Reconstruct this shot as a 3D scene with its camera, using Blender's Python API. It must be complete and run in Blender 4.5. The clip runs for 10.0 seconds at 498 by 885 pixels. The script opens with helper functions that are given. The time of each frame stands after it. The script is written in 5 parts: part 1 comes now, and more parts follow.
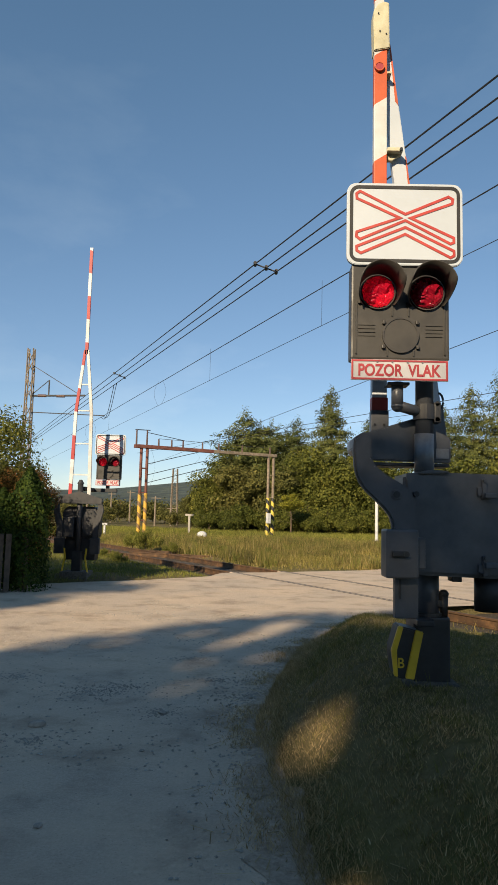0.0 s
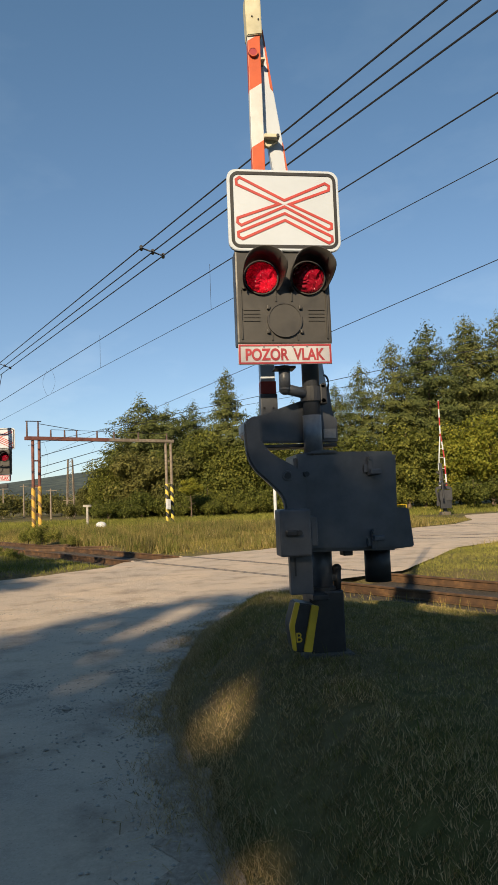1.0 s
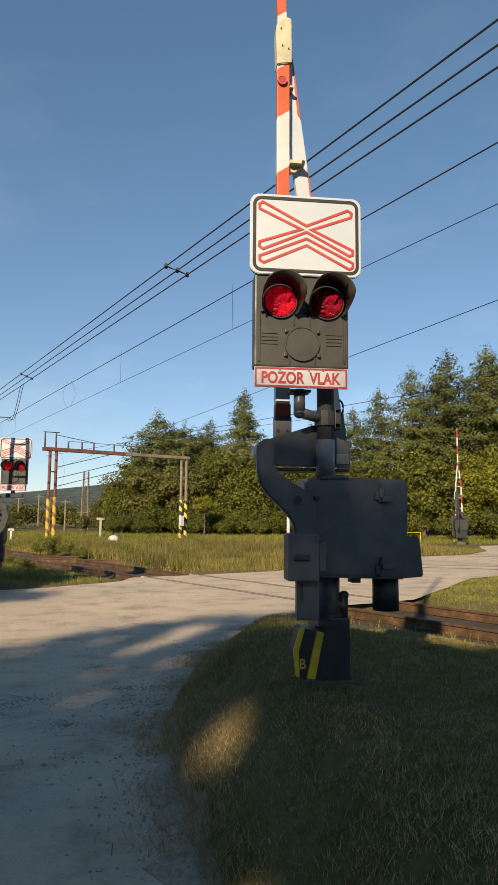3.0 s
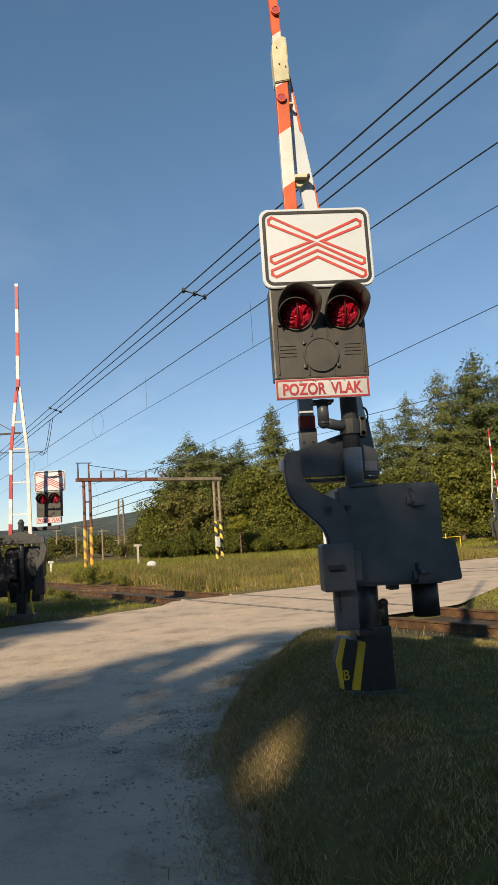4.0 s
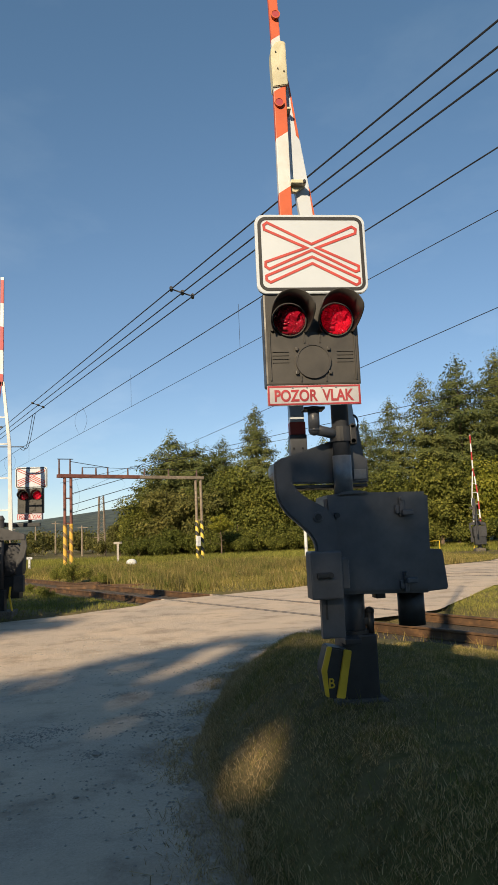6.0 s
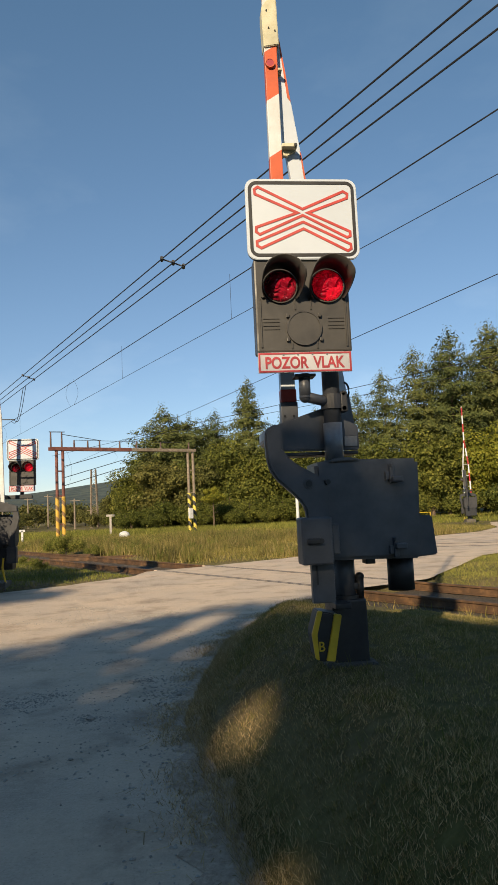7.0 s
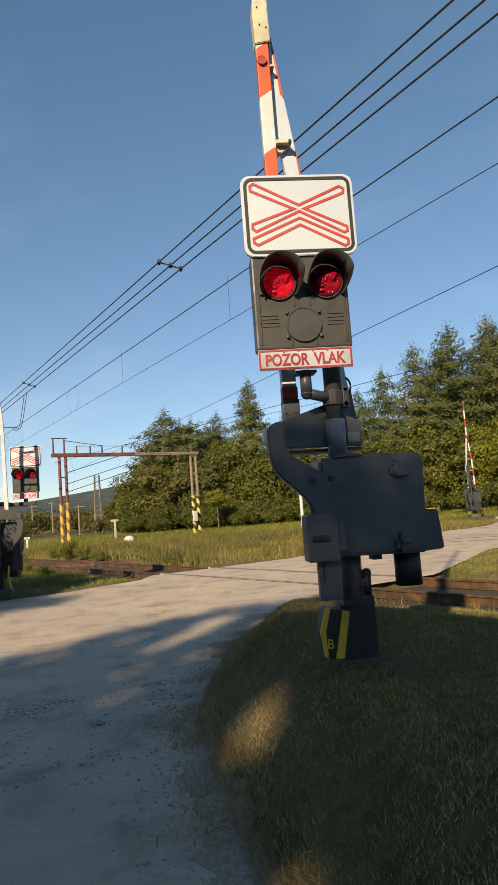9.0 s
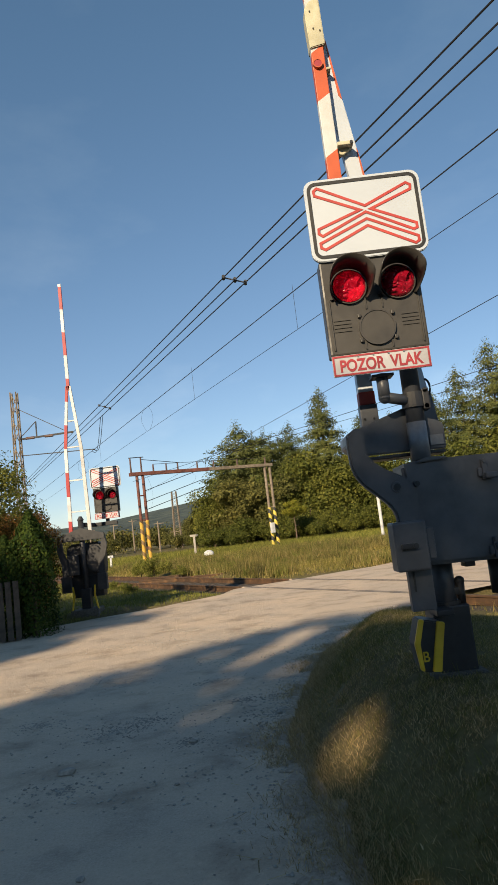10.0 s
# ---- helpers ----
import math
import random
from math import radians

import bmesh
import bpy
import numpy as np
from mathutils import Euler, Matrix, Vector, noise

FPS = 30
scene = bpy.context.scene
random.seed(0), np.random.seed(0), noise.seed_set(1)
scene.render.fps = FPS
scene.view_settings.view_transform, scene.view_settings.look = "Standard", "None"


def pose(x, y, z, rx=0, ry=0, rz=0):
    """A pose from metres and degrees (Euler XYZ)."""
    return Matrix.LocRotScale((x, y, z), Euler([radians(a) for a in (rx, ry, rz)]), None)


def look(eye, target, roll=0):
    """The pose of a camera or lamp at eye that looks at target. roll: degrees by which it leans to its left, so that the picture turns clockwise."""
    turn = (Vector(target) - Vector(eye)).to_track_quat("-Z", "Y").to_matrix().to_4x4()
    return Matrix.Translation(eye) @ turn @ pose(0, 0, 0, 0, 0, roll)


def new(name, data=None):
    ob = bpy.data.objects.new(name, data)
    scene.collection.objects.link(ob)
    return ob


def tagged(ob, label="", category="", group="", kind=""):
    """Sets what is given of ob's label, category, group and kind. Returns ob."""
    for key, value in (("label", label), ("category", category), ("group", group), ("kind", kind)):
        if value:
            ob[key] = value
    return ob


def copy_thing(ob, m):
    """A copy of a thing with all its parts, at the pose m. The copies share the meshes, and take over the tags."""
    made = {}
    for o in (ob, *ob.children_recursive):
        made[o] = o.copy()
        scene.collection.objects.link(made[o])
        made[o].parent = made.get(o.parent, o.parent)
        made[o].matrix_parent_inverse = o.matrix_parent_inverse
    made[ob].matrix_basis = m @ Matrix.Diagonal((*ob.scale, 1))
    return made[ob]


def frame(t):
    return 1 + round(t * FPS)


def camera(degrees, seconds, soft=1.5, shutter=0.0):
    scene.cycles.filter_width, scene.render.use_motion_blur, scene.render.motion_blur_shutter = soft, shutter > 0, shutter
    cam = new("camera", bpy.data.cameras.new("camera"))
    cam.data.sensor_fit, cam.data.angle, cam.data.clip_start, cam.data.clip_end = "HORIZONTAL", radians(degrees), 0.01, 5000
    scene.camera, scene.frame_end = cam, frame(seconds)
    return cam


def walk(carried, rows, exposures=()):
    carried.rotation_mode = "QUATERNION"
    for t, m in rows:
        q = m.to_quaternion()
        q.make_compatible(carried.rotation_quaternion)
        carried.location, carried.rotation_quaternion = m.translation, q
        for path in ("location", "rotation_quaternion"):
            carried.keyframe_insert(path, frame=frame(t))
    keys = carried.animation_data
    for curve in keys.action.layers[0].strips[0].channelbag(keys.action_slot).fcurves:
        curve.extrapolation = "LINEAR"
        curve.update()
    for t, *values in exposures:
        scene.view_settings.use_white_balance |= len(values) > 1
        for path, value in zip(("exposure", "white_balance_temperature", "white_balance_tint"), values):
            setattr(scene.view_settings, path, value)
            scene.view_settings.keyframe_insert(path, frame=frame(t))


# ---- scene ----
cam = camera(40.0, 10.0, 1.1)
PATH = [
    (0, (0.091, 0.051, 1.514), (0.067, 2.04, 1.726), 1.4),
    (0.5, (0.121, 0.045, 1.537), (0.143, 2.035, 1.731), -7.0),
    (1, (0.121, 0.024, 1.528), (0.396, 1.998, 1.691), -2.2),
    (1.3, (0.134, 0.015, 1.522), (0.279, 2.003, 1.681), -0.1),
    (1.5, (0.142, 0.058, 1.523), (0.32, 2.045, 1.658), 0.9),
    (2, (0.137, 0.034, 1.53), (0.378, 2.011, 1.709), 0.3),
    (2.2, (0.15, 0.01, 1.512), (0.328, 1.991, 1.721), -1.2),
    (3.3, (0.146, 0.024, 1.545), (0.381, 1.997, 1.775), 0.9),
    (3.5, (0.151, 0.029, 1.535), (0.222, 2.012, 1.786), -0.6),
    (3.9, (0.149, 0.036, 1.537), (0.364, 2.013, 1.753), -3.7),
    (4, (0.168, 0.006, 1.522), (0.309, 1.983, 1.796), -3.6),
    (4.5, (0.154, -0.002, 1.539), (0.506, 1.939, 1.869), -4.1),
    (5, (0.152, 0.006, 1.534), (0.494, 1.95, 1.858), -2.7),
    (5.5, (0.145, -0.013, 1.532), (0.458, 1.937, 1.847), -2.3),
    (6, (0.122, 0.02, 1.562), (0.314, 1.992, 1.832), -2.4),
    (7.3, (0.132, 0.023, 1.518), (0.368, 2.0, 1.702), -2.9),
    (7.5, (0.135, 0.029, 1.517), (0.392, 2.003, 1.704), -2.9),
    (8, (0.145, 0.033, 1.517), (0.355, 2.013, 1.712), -3.2),
    (8.5, (0.145, 0.028, 1.514), (0.288, 2.011, 1.733), -4.2),
    (9, (0.128, 0.047, 1.511), (0.334, 2.027, 1.706), -4.2),
    (9.3, (0.14, 0.081, 1.502), (0.087, 2.065, 1.747), -8.7),
    (9.5, (0.152, 0.086, 1.487), (0.14, 2.077, 1.679), -7.3),
    (10, (0.101, 0.12, 1.524), (0.099, 2.105, 1.77), -6.8),
]
walk(cam, [(t, look(eye, target, roll)) for t, eye, target, roll in PATH])

# ---------------------------------------------------------------- light
SUN_AZ, SUN_EL = 26.0, 26.0            # light travels 26 degrees east of +y, sun 26 degrees high
world = bpy.data.worlds.new("sky")
scene.world = world
world.use_nodes = True
wn = world.node_tree.nodes
sky = wn.new("ShaderNodeTexSky")
sky.sky_type = "NISHITA"
sky.sun_disc = False
sky.sun_elevation = radians(SUN_EL)
sky.sun_rotation = radians(180 + SUN_AZ)
sky.altitude, sky.air_density, sky.dust_density, sky.ozone_density = 2000, 1.2, 0.0, 2.5
wn["Background"].inputs["Strength"].default_value = 0.112
even = wn.new("ShaderNodeGamma")
even.inputs["Gamma"].default_value = 0.82
world.node_tree.links.new(sky.outputs[0], even.inputs["Color"])
tint = wn.new("ShaderNodeMix")
tint.data_type, tint.blend_type = "RGBA", "MULTIPLY"
tint.inputs[0].default_value = 1.0
up = wn.new("ShaderNodeSeparateXYZ")
world.node_tree.links.new(wn.new("ShaderNodeTexCoord").outputs["Generated"], up.inputs[0])
shade = wn.new("ShaderNodeValToRGB")
shade.color_ramp.elements[0].position, shade.color_ramp.elements[0].color = 0.0, (0.93, 0.96, 1.035, 1)
shade.color_ramp.elements[1].position, shade.color_ramp.elements[1].color = 0.62, (0.8, 0.99, 1.03, 1)
world.node_tree.links.new(up.outputs[2], shade.inputs[0])
world.node_tree.links.new(shade.outputs[0], tint.inputs[7])
world.node_tree.links.new(even.outputs[0], tint.inputs[6])
# faint wisps of high cloud
where = wn.new("ShaderNodeTexCoord")
stretch = wn.new("ShaderNodeMapping")
stretch.inputs["Scale"].default_value = (3.2, 2.2, 7.0)
stretch.inputs["Rotation"].default_value = (0.2, 0.35, 0.6)
wisp = wn.new("ShaderNodeTexNoise")
wisp.inputs["Scale"].default_value, wisp.inputs["Detail"].default_value, wisp.inputs["Roughness"].default_value = 1.3, 6.0, 0.55
veil = wn.new("ShaderNodeMapRange")
veil.inputs["From Min"].default_value, veil.inputs["From Max"].default_value = 0.53, 0.82
veil.inputs["To Max"].default_value = 0.5
cloud = wn.new("ShaderNodeMix")
cloud.data_type, cloud.blend_type = "RGBA", "MULTIPLY"
cloud.inputs[7].default_value = (1.75, 1.4, 1.18, 1)
world.node_tree.links.new(where.outputs["Generated"], stretch.inputs["Vector"])
world.node_tree.links.new(stretch.outputs[0], wisp.inputs["Vector"])
world.node_tree.links.new(wisp.outputs[0], veil.inputs["Value"])
world.node_tree.links.new(veil.outputs[0], cloud.inputs[0])
world.node_tree.links.new(tint.outputs[2], cloud.inputs[6])
world.node_tree.links.new(cloud.outputs[2], wn["Background"].inputs["Color"])
sun = new("sun", bpy.data.lights.new("sun", "SUN"))
sun.data.energy, sun.data.angle, sun.data.color = 5.0, radians(0.8), (1.0, 0.81, 0.55)
SUN_DIR = Vector((math.sin(radians(SUN_AZ)) * math.cos(radians(SUN_EL)), math.cos(radians(SUN_AZ)) * math.cos(radians(SUN_EL)), -math.sin(radians(SUN_EL))))
sun.matrix_world = look((-20, -40, 30), Vector((-20, -40, 30)) + SUN_DIR)
scene.view_settings.exposure = 0.45


# ---------------------------------------------------------------- materials
def shader(name):
    m = bpy.data.materials.new(name)
    m.use_nodes = True
    t = m.node_tree
    return m, t, t.nodes["Principled BSDF"]


def add(t, kind, **sets):
    nd = t.nodes.new(kind)
    for k, v in sets.items():
        nd.inputs[k].default_value = v
    return nd


def ramp(t, fac, stops, constant=False):
    r = t.nodes.new("ShaderNodeValToRGB")
    if constant:
        r.color_ramp.interpolation = "CONSTANT"
    e = r.color_ramp.elements
    while len(e) < len(stops):
        e.new(0.5)
    for el, (p, c) in zip(e, stops):
        el.position, el.color = p, (*c, 1)
    t.links.new(fac, r.inputs[0])
    return r.outputs[0]


def mul(t, a, b, fac=1.0):
    m = t.nodes.new("ShaderNodeMix")
    m.data_type, m.blend_type = "RGBA", "MULTIPLY"
    m.inputs[0].default_value = fac
    t.links.new(a, m.inputs[6])
    t.links.new(b, m.inputs[7])
    return m.outputs[2]


def mixc(t, fac, a, b):
    m = t.nodes.new("ShaderNodeMix")
    m.data_type = "RGBA"
    t.links.new(fac, m.inputs[0])
    t.links.new(a, m.inputs[6])
    t.links.new(b, m.inputs[7])
    return m.outputs[2]


def noise_of(t, vec, scale, detail=5.0, rough=0.6):
    n = add(t, "ShaderNodeTexNoise", Scale=scale, Detail=detail, Roughness=rough)
    t.links.new(vec, n.inputs["Vector"])
    return n.outputs[0]


def bumped(t, b, height, strength, distance=0.02):
    n = add(t, "ShaderNodeBump", Strength=strength, Distance=distance)
    t.links.new(height, n.inputs["Height"])
    t.links.new(n.outputs[0], b.inputs["Normal"])


def surface(name, stops, scale, big=0.6, rough=0.6, metal=0.0, bump=0.25, dist=0.01, grime=((0.3, (0.72, 0.72, 0.72)), (0.7, (1.1, 1.1, 1.1)))):
    """A worn surface: fine grain between the stops, broad stains over it, relief."""
    m, t, b = shader(name)
    v = t.nodes.new("ShaderNodeTexCoord").outputs["Object"]
    fine = noise_of(t, v, scale)
    col = ramp(t, fine, stops)
    col = mul(t, col, ramp(t, noise_of(t, v, big, 4), grime))
    t.links.new(col, b.inputs["Base Color"])
    r = ramp(t, noise_of(t, v, scale * 0.37), [(0.3, (max(rough - 0.12, 0.05),) * 3), (0.7, (min(rough + 0.12, 1),) * 3)])
    t.links.new(r, b.inputs["Roughness"])
    b.inputs["Metallic"].default_value = metal
    if bump:
        bumped(t, b, noise_of(t, v, scale * 1.7), bump, dist)
    return m


def leafy(name, stops, rough=0.55, trans=0.25):
    m, t, b = shader(name)
    g = t.nodes.new("ShaderNodeNewGeometry")
    v = t.nodes.new("ShaderNodeTexCoord").outputs["Object"]
    col = ramp(t, g.outputs["Random Per Island"], stops)
    col = mul(t, col, ramp(t, noise_of(t, v, 0.7, 3), [(0.3, (0.6, 0.65, 0.6)), (0.7, (1.25, 1.2, 1.1))]))
    o = t.nodes.new("ShaderNodeObjectInfo")
    col = mul(t, col, ramp(t, o.outputs["Random"], [(0.0, (0.82, 0.86, 0.85)), (1.0, (1.15, 1.1, 1.0))]))
    t.links.new(col, b.inputs["Base Color"])
    b.inputs["Roughness"].default_value = rough
    b.inputs["Specular IOR Level"].default_value = 0.08
    tr = t.nodes.new("ShaderNodeBsdfTranslucent")
    t.links.new(col, tr.inputs[0])
    mx = t.nodes.new("ShaderNodeMixShader")
    mx.inputs[0].default_value = trans
    t.links.new(b.outputs[0], mx.inputs[1])
    t.links.new(tr.outputs[0], mx.inputs[2])
    t.links.new(mx.outputs[0], t.nodes["Material Output"].inputs[0])
    return m


def striped(name, a, c, period, start, share=0.5, slant=0.0):
    """Painted bands up a boom or post, worn and dusty."""
    m, t, b = shader(name)
    v = t.nodes.new("ShaderNodeTexCoord").outputs["Object"]
    s = t.nodes.new("ShaderNodeSeparateXYZ")
    t.links.new(v, s.inputs[0])

    def calc(op, x, y):
        n = t.nodes.new("ShaderNodeMath")
        n.operation = op
        for i, q in enumerate((x, y)):
            if isinstance(q, (int, float)):
                n.inputs[i].default_value = q
            else:
                t.links.new(q, n.inputs[i])
        return n.outputs[0]

    z = calc("ADD", s.outputs[2], calc("MULTIPLY", s.outputs[0], slant))
    f = calc("FRACT", calc("DIVIDE", calc("SUBTRACT", z, start - 50 * period), period), 0)
    col = ramp(t, f, [(0.0, a), (share, c)], constant=True)
    col = mul(t, col, ramp(t, noise_of(t, v, 6, 6), [(0.3, (0.8, 0.79, 0.76)), (0.6, (1.03, 1.03, 1.03))]))
    t.links.new(col, b.inputs["Base Color"])
    b.inputs["Roughness"].default_value = 0.5
    bumped(t, b, noise_of(t, v, 40), 0.1, 0.005)
    return m


def ground_mat():
    m, t, b = shader("grassy_soil")
    v = t.nodes.new("ShaderNodeTexCoord").outputs["Object"]
    fine = ramp(t, noise_of(t, v, 14, 8, 0.7), [(0.25, (0.09, 0.072, 0.038)), (0.5, (0.2, 0.155, 0.085)), (0.75, (0.34, 0.26, 0.15))])
    green = ramp(t, noise_of(t, v, 9, 8, 0.7), [(0.25, (0.06, 0.062, 0.02)), (0.6, (0.15, 0.14, 0.05)), (0.85, (0.24, 0.2, 0.085))])
    col = mixc(t, ramp(t, noise_of(t, v, 0.45, 4), [(0.38, (0, 0, 0)), (0.6, (1, 1, 1))]), fine, green)
    col = mul(t, col, ramp(t, noise_of(t, v, 0.12, 3), [(0.3, (0.7, 0.7, 0.68)), (0.7, (1.0, 0.97, 0.92))]))
    t.links.new(col, b.inputs["Base Color"])
    b.inputs["Roughness"].default_value = 0.95
    b.inputs["Specular IOR Level"].default_value = 0.1
    bumped(t, b, noise_of(t, v, 30, 8), 0.7, 0.05)
    return m


def road_mat():
    m, t, b = shader("dusty_broken_asphalt")
    v = t.nodes.new("ShaderNodeTexCoord").outputs["Object"]
    grain = ramp(t, noise_of(t, v, 60, 8, 0.75), [(0.3, (0.41, 0.325, 0.25)), (0.55, (0.545, 0.445, 0.345)), (0.8, (0.68, 0.56, 0.44))])
    dust = ramp(t, noise_of(t, v, 25, 6, 0.7), [(0.3, (0.52, 0.4, 0.29)), (0.7, (0.69, 0.545, 0.4))])
    col = mixc(t, ramp(t, noise_of(t, v, 0.55, 6), [(0.4, (0, 0, 0)), (0.62, (1, 1, 1))]), grain, dust)
    col = mul(t, col, ramp(t, noise_of(t, v, 1.6, 6, 0.65), [(0.28, (0.6, 0.58, 0.57)), (0.5, (1, 1, 1)), (0.8, (1.1, 1.1, 1.1))]))
    vo = add(t, "ShaderNodeTexVoronoi", Scale=38.0)
    t.links.new(v, vo.inputs["Vector"])
    pits = ramp(t, vo.outputs["Distance"], [(0.05, (0.55, 0.55, 0.55)), (0.22, (1, 1, 1))])
    col = mul(t, col, pits, 0.45)
    t.links.new(col, b.inputs["Base Color"])
    b.inputs["Roughness"].default_value = 0.92
    b.inputs["Specular IOR Level"].default_value = 0.2
    n1 = noise_of(t, v, 45, 10, 0.75)
    n2 = noise_of(t, v, 2.2, 6, 0.6)
    su = t.nodes.new("ShaderNodeMath")
    su.operation = "MULTIPLY_ADD"
    su.inputs[1].default_value = 2.5
    t.links.new(n2, su.inputs[0])
    t.links.new(n1, su.inputs[2])
    bumped(t, b, su.outputs[0], 0.7, 0.025)
    return m


GREY = [(0.3, (0.062, 0.066, 0.077)), (0.7, (0.096, 0.101, 0.115))]
M_steel = surface("blue_grey_painted_steel", GREY, 9, 1.6, 0.42, 0.0, 0.12, 0.004)
# darker copy of the grey steel: shade put into the colour
M_shaded = surface("grey_steel_darkened_as_shade", [(0.3, (0.022, 0.022, 0.024)), (0.7, (0.042, 0.042, 0.046))], 9, 1.6, 0.55, 0.0, 0.2, 0.004)
M_dark = surface("black_painted_steel", [(0.3, (0.012, 0.013, 0.016)), (0.7, (0.028, 0.029, 0.032))], 12, 2, 0.5, 0, 0.2, 0.004)
M_head = surface("faded_black_plastic", [(0.3, (0.037, 0.034, 0.03)), (0.7, (0.054, 0.049, 0.043))], 14, 2, 0.5, 0, 0.12, 0.003)
M_hood = surface("hood_black_paint", [(0.3, (0.03, 0.027, 0.025)), (0.7, (0.06, 0.054, 0.048))], 14, 3, 0.45, 0, 0.15, 0.003)
M_zinc = surface("galvanised_pipe", [(0.3, (0.16, 0.165, 0.175)), (0.7, (0.24, 0.245, 0.255))], 18, 2, 0.4, 0.3, 0.1, 0.003)
M_white = surface("white_sign_paint", [(0.3, (0.48, 0.52, 0.57)), (0.7, (0.52, 0.56, 0.61))], 5, 1.5, 0.4, 0, 0.03, 0.002, ((0.2, (0.93, 0.93, 0.92)), (0.6, (1, 1, 1))))
M_black = surface("black_sign_border", [(0.3, (0.015, 0.014, 0.013)), (0.7, (0.03, 0.028, 0.026))], 9, 2, 0.5, 0, 0)
M_red = surface("red_sign_paint", [(0.3, (0.41, 0.045, 0.035)), (0.7, (0.48, 0.06, 0.045))], 8, 2, 0.45, 0, 0)
M_redplate = surface("dull_red_paint", [(0.3, (0.33, 0.03, 0.04)), (0.7, (0.42, 0.045, 0.055))], 20, 4, 0.5, 0, 0)
M_plate = surface("pinkish_white_plate", [(0.3, (0.48, 0.47, 0.49)), (0.7, (0.55, 0.545, 0.56))], 8, 3, 0.45, 0, 0.03, 0.002)
M_yellow = surface("yellow_paint", [(0.3, (0.62, 0.4, 0.02)), (0.7, (0.75, 0.5, 0.03))], 9, 3, 0.5, 0, 0.05, 0.003)
M_concrete = surface("weathered_concrete", [(0.25, (0.06, 0.05, 0.042)), (0.5, (0.13, 0.11, 0.09)), (0.8, (0.22, 0.19, 0.155))], 42, 2.5, 0.92, 0, 1.0, 0.03)
M_rust = surface("rusty_rail_steel", [(0.25, (0.04, 0.023, 0.013)), (0.55, (0.1, 0.053, 0.024)), (0.8, (0.25, 0.13, 0.052))], 4, 1.2, 0.75, 0.1, 0.4, 0.008)
M_sleeper = surface("old_timber_sleeper", [(0.3, (0.05, 0.04, 0.03)), (0.7, (0.13, 0.1, 0.075))], 7, 1, 0.9, 0, 0.6, 0.02)
M_mast = surface("rusted_lattice_steel", [(0.3, (0.16, 0.12, 0.085)), (0.7, (0.32, 0.26, 0.19))], 6, 1, 0.75, 0.1, 0.3, 0.01)
M_gantry = surface("red_oxide_steel", [(0.3, (0.13, 0.045, 0.035)), (0.7, (0.23, 0.09, 0.065))], 5, 0.8, 0.7, 0.1, 0.3, 0.01)
M_wire = surface("dark_copper_wire", [(0.3, (0.015, 0.016, 0.02)), (0.7, (0.03, 0.032, 0.038))], 4, 1, 0.6, 0.2, 0)
M_whitew = surface("white_enamel", [(0.3, (0.55, 0.55, 0.54)), (0.7, (0.64, 0.64, 0.63))], 8, 2, 0.5, 0, 0.05, 0.003)
M_insul = surface("brown_porcelain", [(0.3, (0.09, 0.05, 0.04)), (0.7, (0.15, 0.09, 0.07))], 8, 2, 0.3, 0, 0)
M_bark = surface("tree_bark", [(0.3, (0.07, 0.05, 0.035)), (0.7, (0.2, 0.14, 0.09))], 9, 1.2, 0.95, 0, 0.9, 0.03)
M_stone = surface("loose_gravel", [(0.3, (0.28, 0.25, 0.21)), (0.7, (0.52, 0.47, 0.4))], 11, 3, 0.9, 0, 0.5, 0.01)
M_crumb = surface("crumbled_asphalt", [(0.3, (0.27, 0.235, 0.195)), (0.7, (0.46, 0.4, 0.33))], 12, 3, 0.95, 0, 0.5, 0.01)
M_soil = surface("dusty_brown_soil", [(0.25, (0.27, 0.205, 0.15)), (0.5, (0.41, 0.32, 0.235)), (0.8, (0.57, 0.45, 0.34))], 34, 2.2, 0.95, 0, 0.9, 0.03)
M_ballast = surface("dirty_brown_ballast", [(0.25, (0.03, 0.023, 0.015)), (0.5, (0.075, 0.055, 0.034)), (0.8, (0.16, 0.12, 0.075))], 26, 1.5, 0.95, 0, 1.0, 0.05)
M_hill = surface("wooded_hill", [(0.38, (0.03, 0.046, 0.042)), (0.62, (0.085, 0.1, 0.072))], 0.04, 0.004, 0.95, 0, 0.6, 6.0)
M_ground = ground_mat()
M_road = road_mat()
ORANGE, RED, WHITE, PALE = (0.52, 0.095, 0.028), (0.38, 0.022, 0.026), (0.58, 0.58, 0.57), (0.58, 0.6, 0.62)
M_boom = striped("orange_and_white_bands", ORANGE, WHITE, 0.77, 3.785, 0.468, -0.65)
M_cream = surface("yellowed_white_paint", [(0.3, (0.5, 0.46, 0.3)), (0.7, (0.6, 0.56, 0.4))], 14, 4, 0.5, 0, 0.1, 0.003)
M_orange = surface("orange_paint", [(0.3, (0.48, 0.085, 0.025)), (0.7, (0.55, 0.11, 0.035))], 9, 3, 0.5, 0, 0.05, 0.003)
M_boomfar = striped("red_and_white_bands", RED, PALE, 1.09, 0.37, 0.5, 0.2)
M_warn = striped("yellow_and_black_bands", (0.66, 0.5, 0.08), (0.03, 0.028, 0.025), 0.62, 0.1, 0.5, 1.1)
M_warnold = striped("faded_yellow_bands", (0.6, 0.36, 0.05), (0.2, 0.12, 0.05), 0.7, 0.1, 0.62, 1.0)
M_pine = leafy("pine_needles", [(0.0, (0.07, 0.084, 0.032)), (0.5, (0.115, 0.13, 0.046)), (1.0, (0.165, 0.17, 0.06))], 0.6, 0.2)
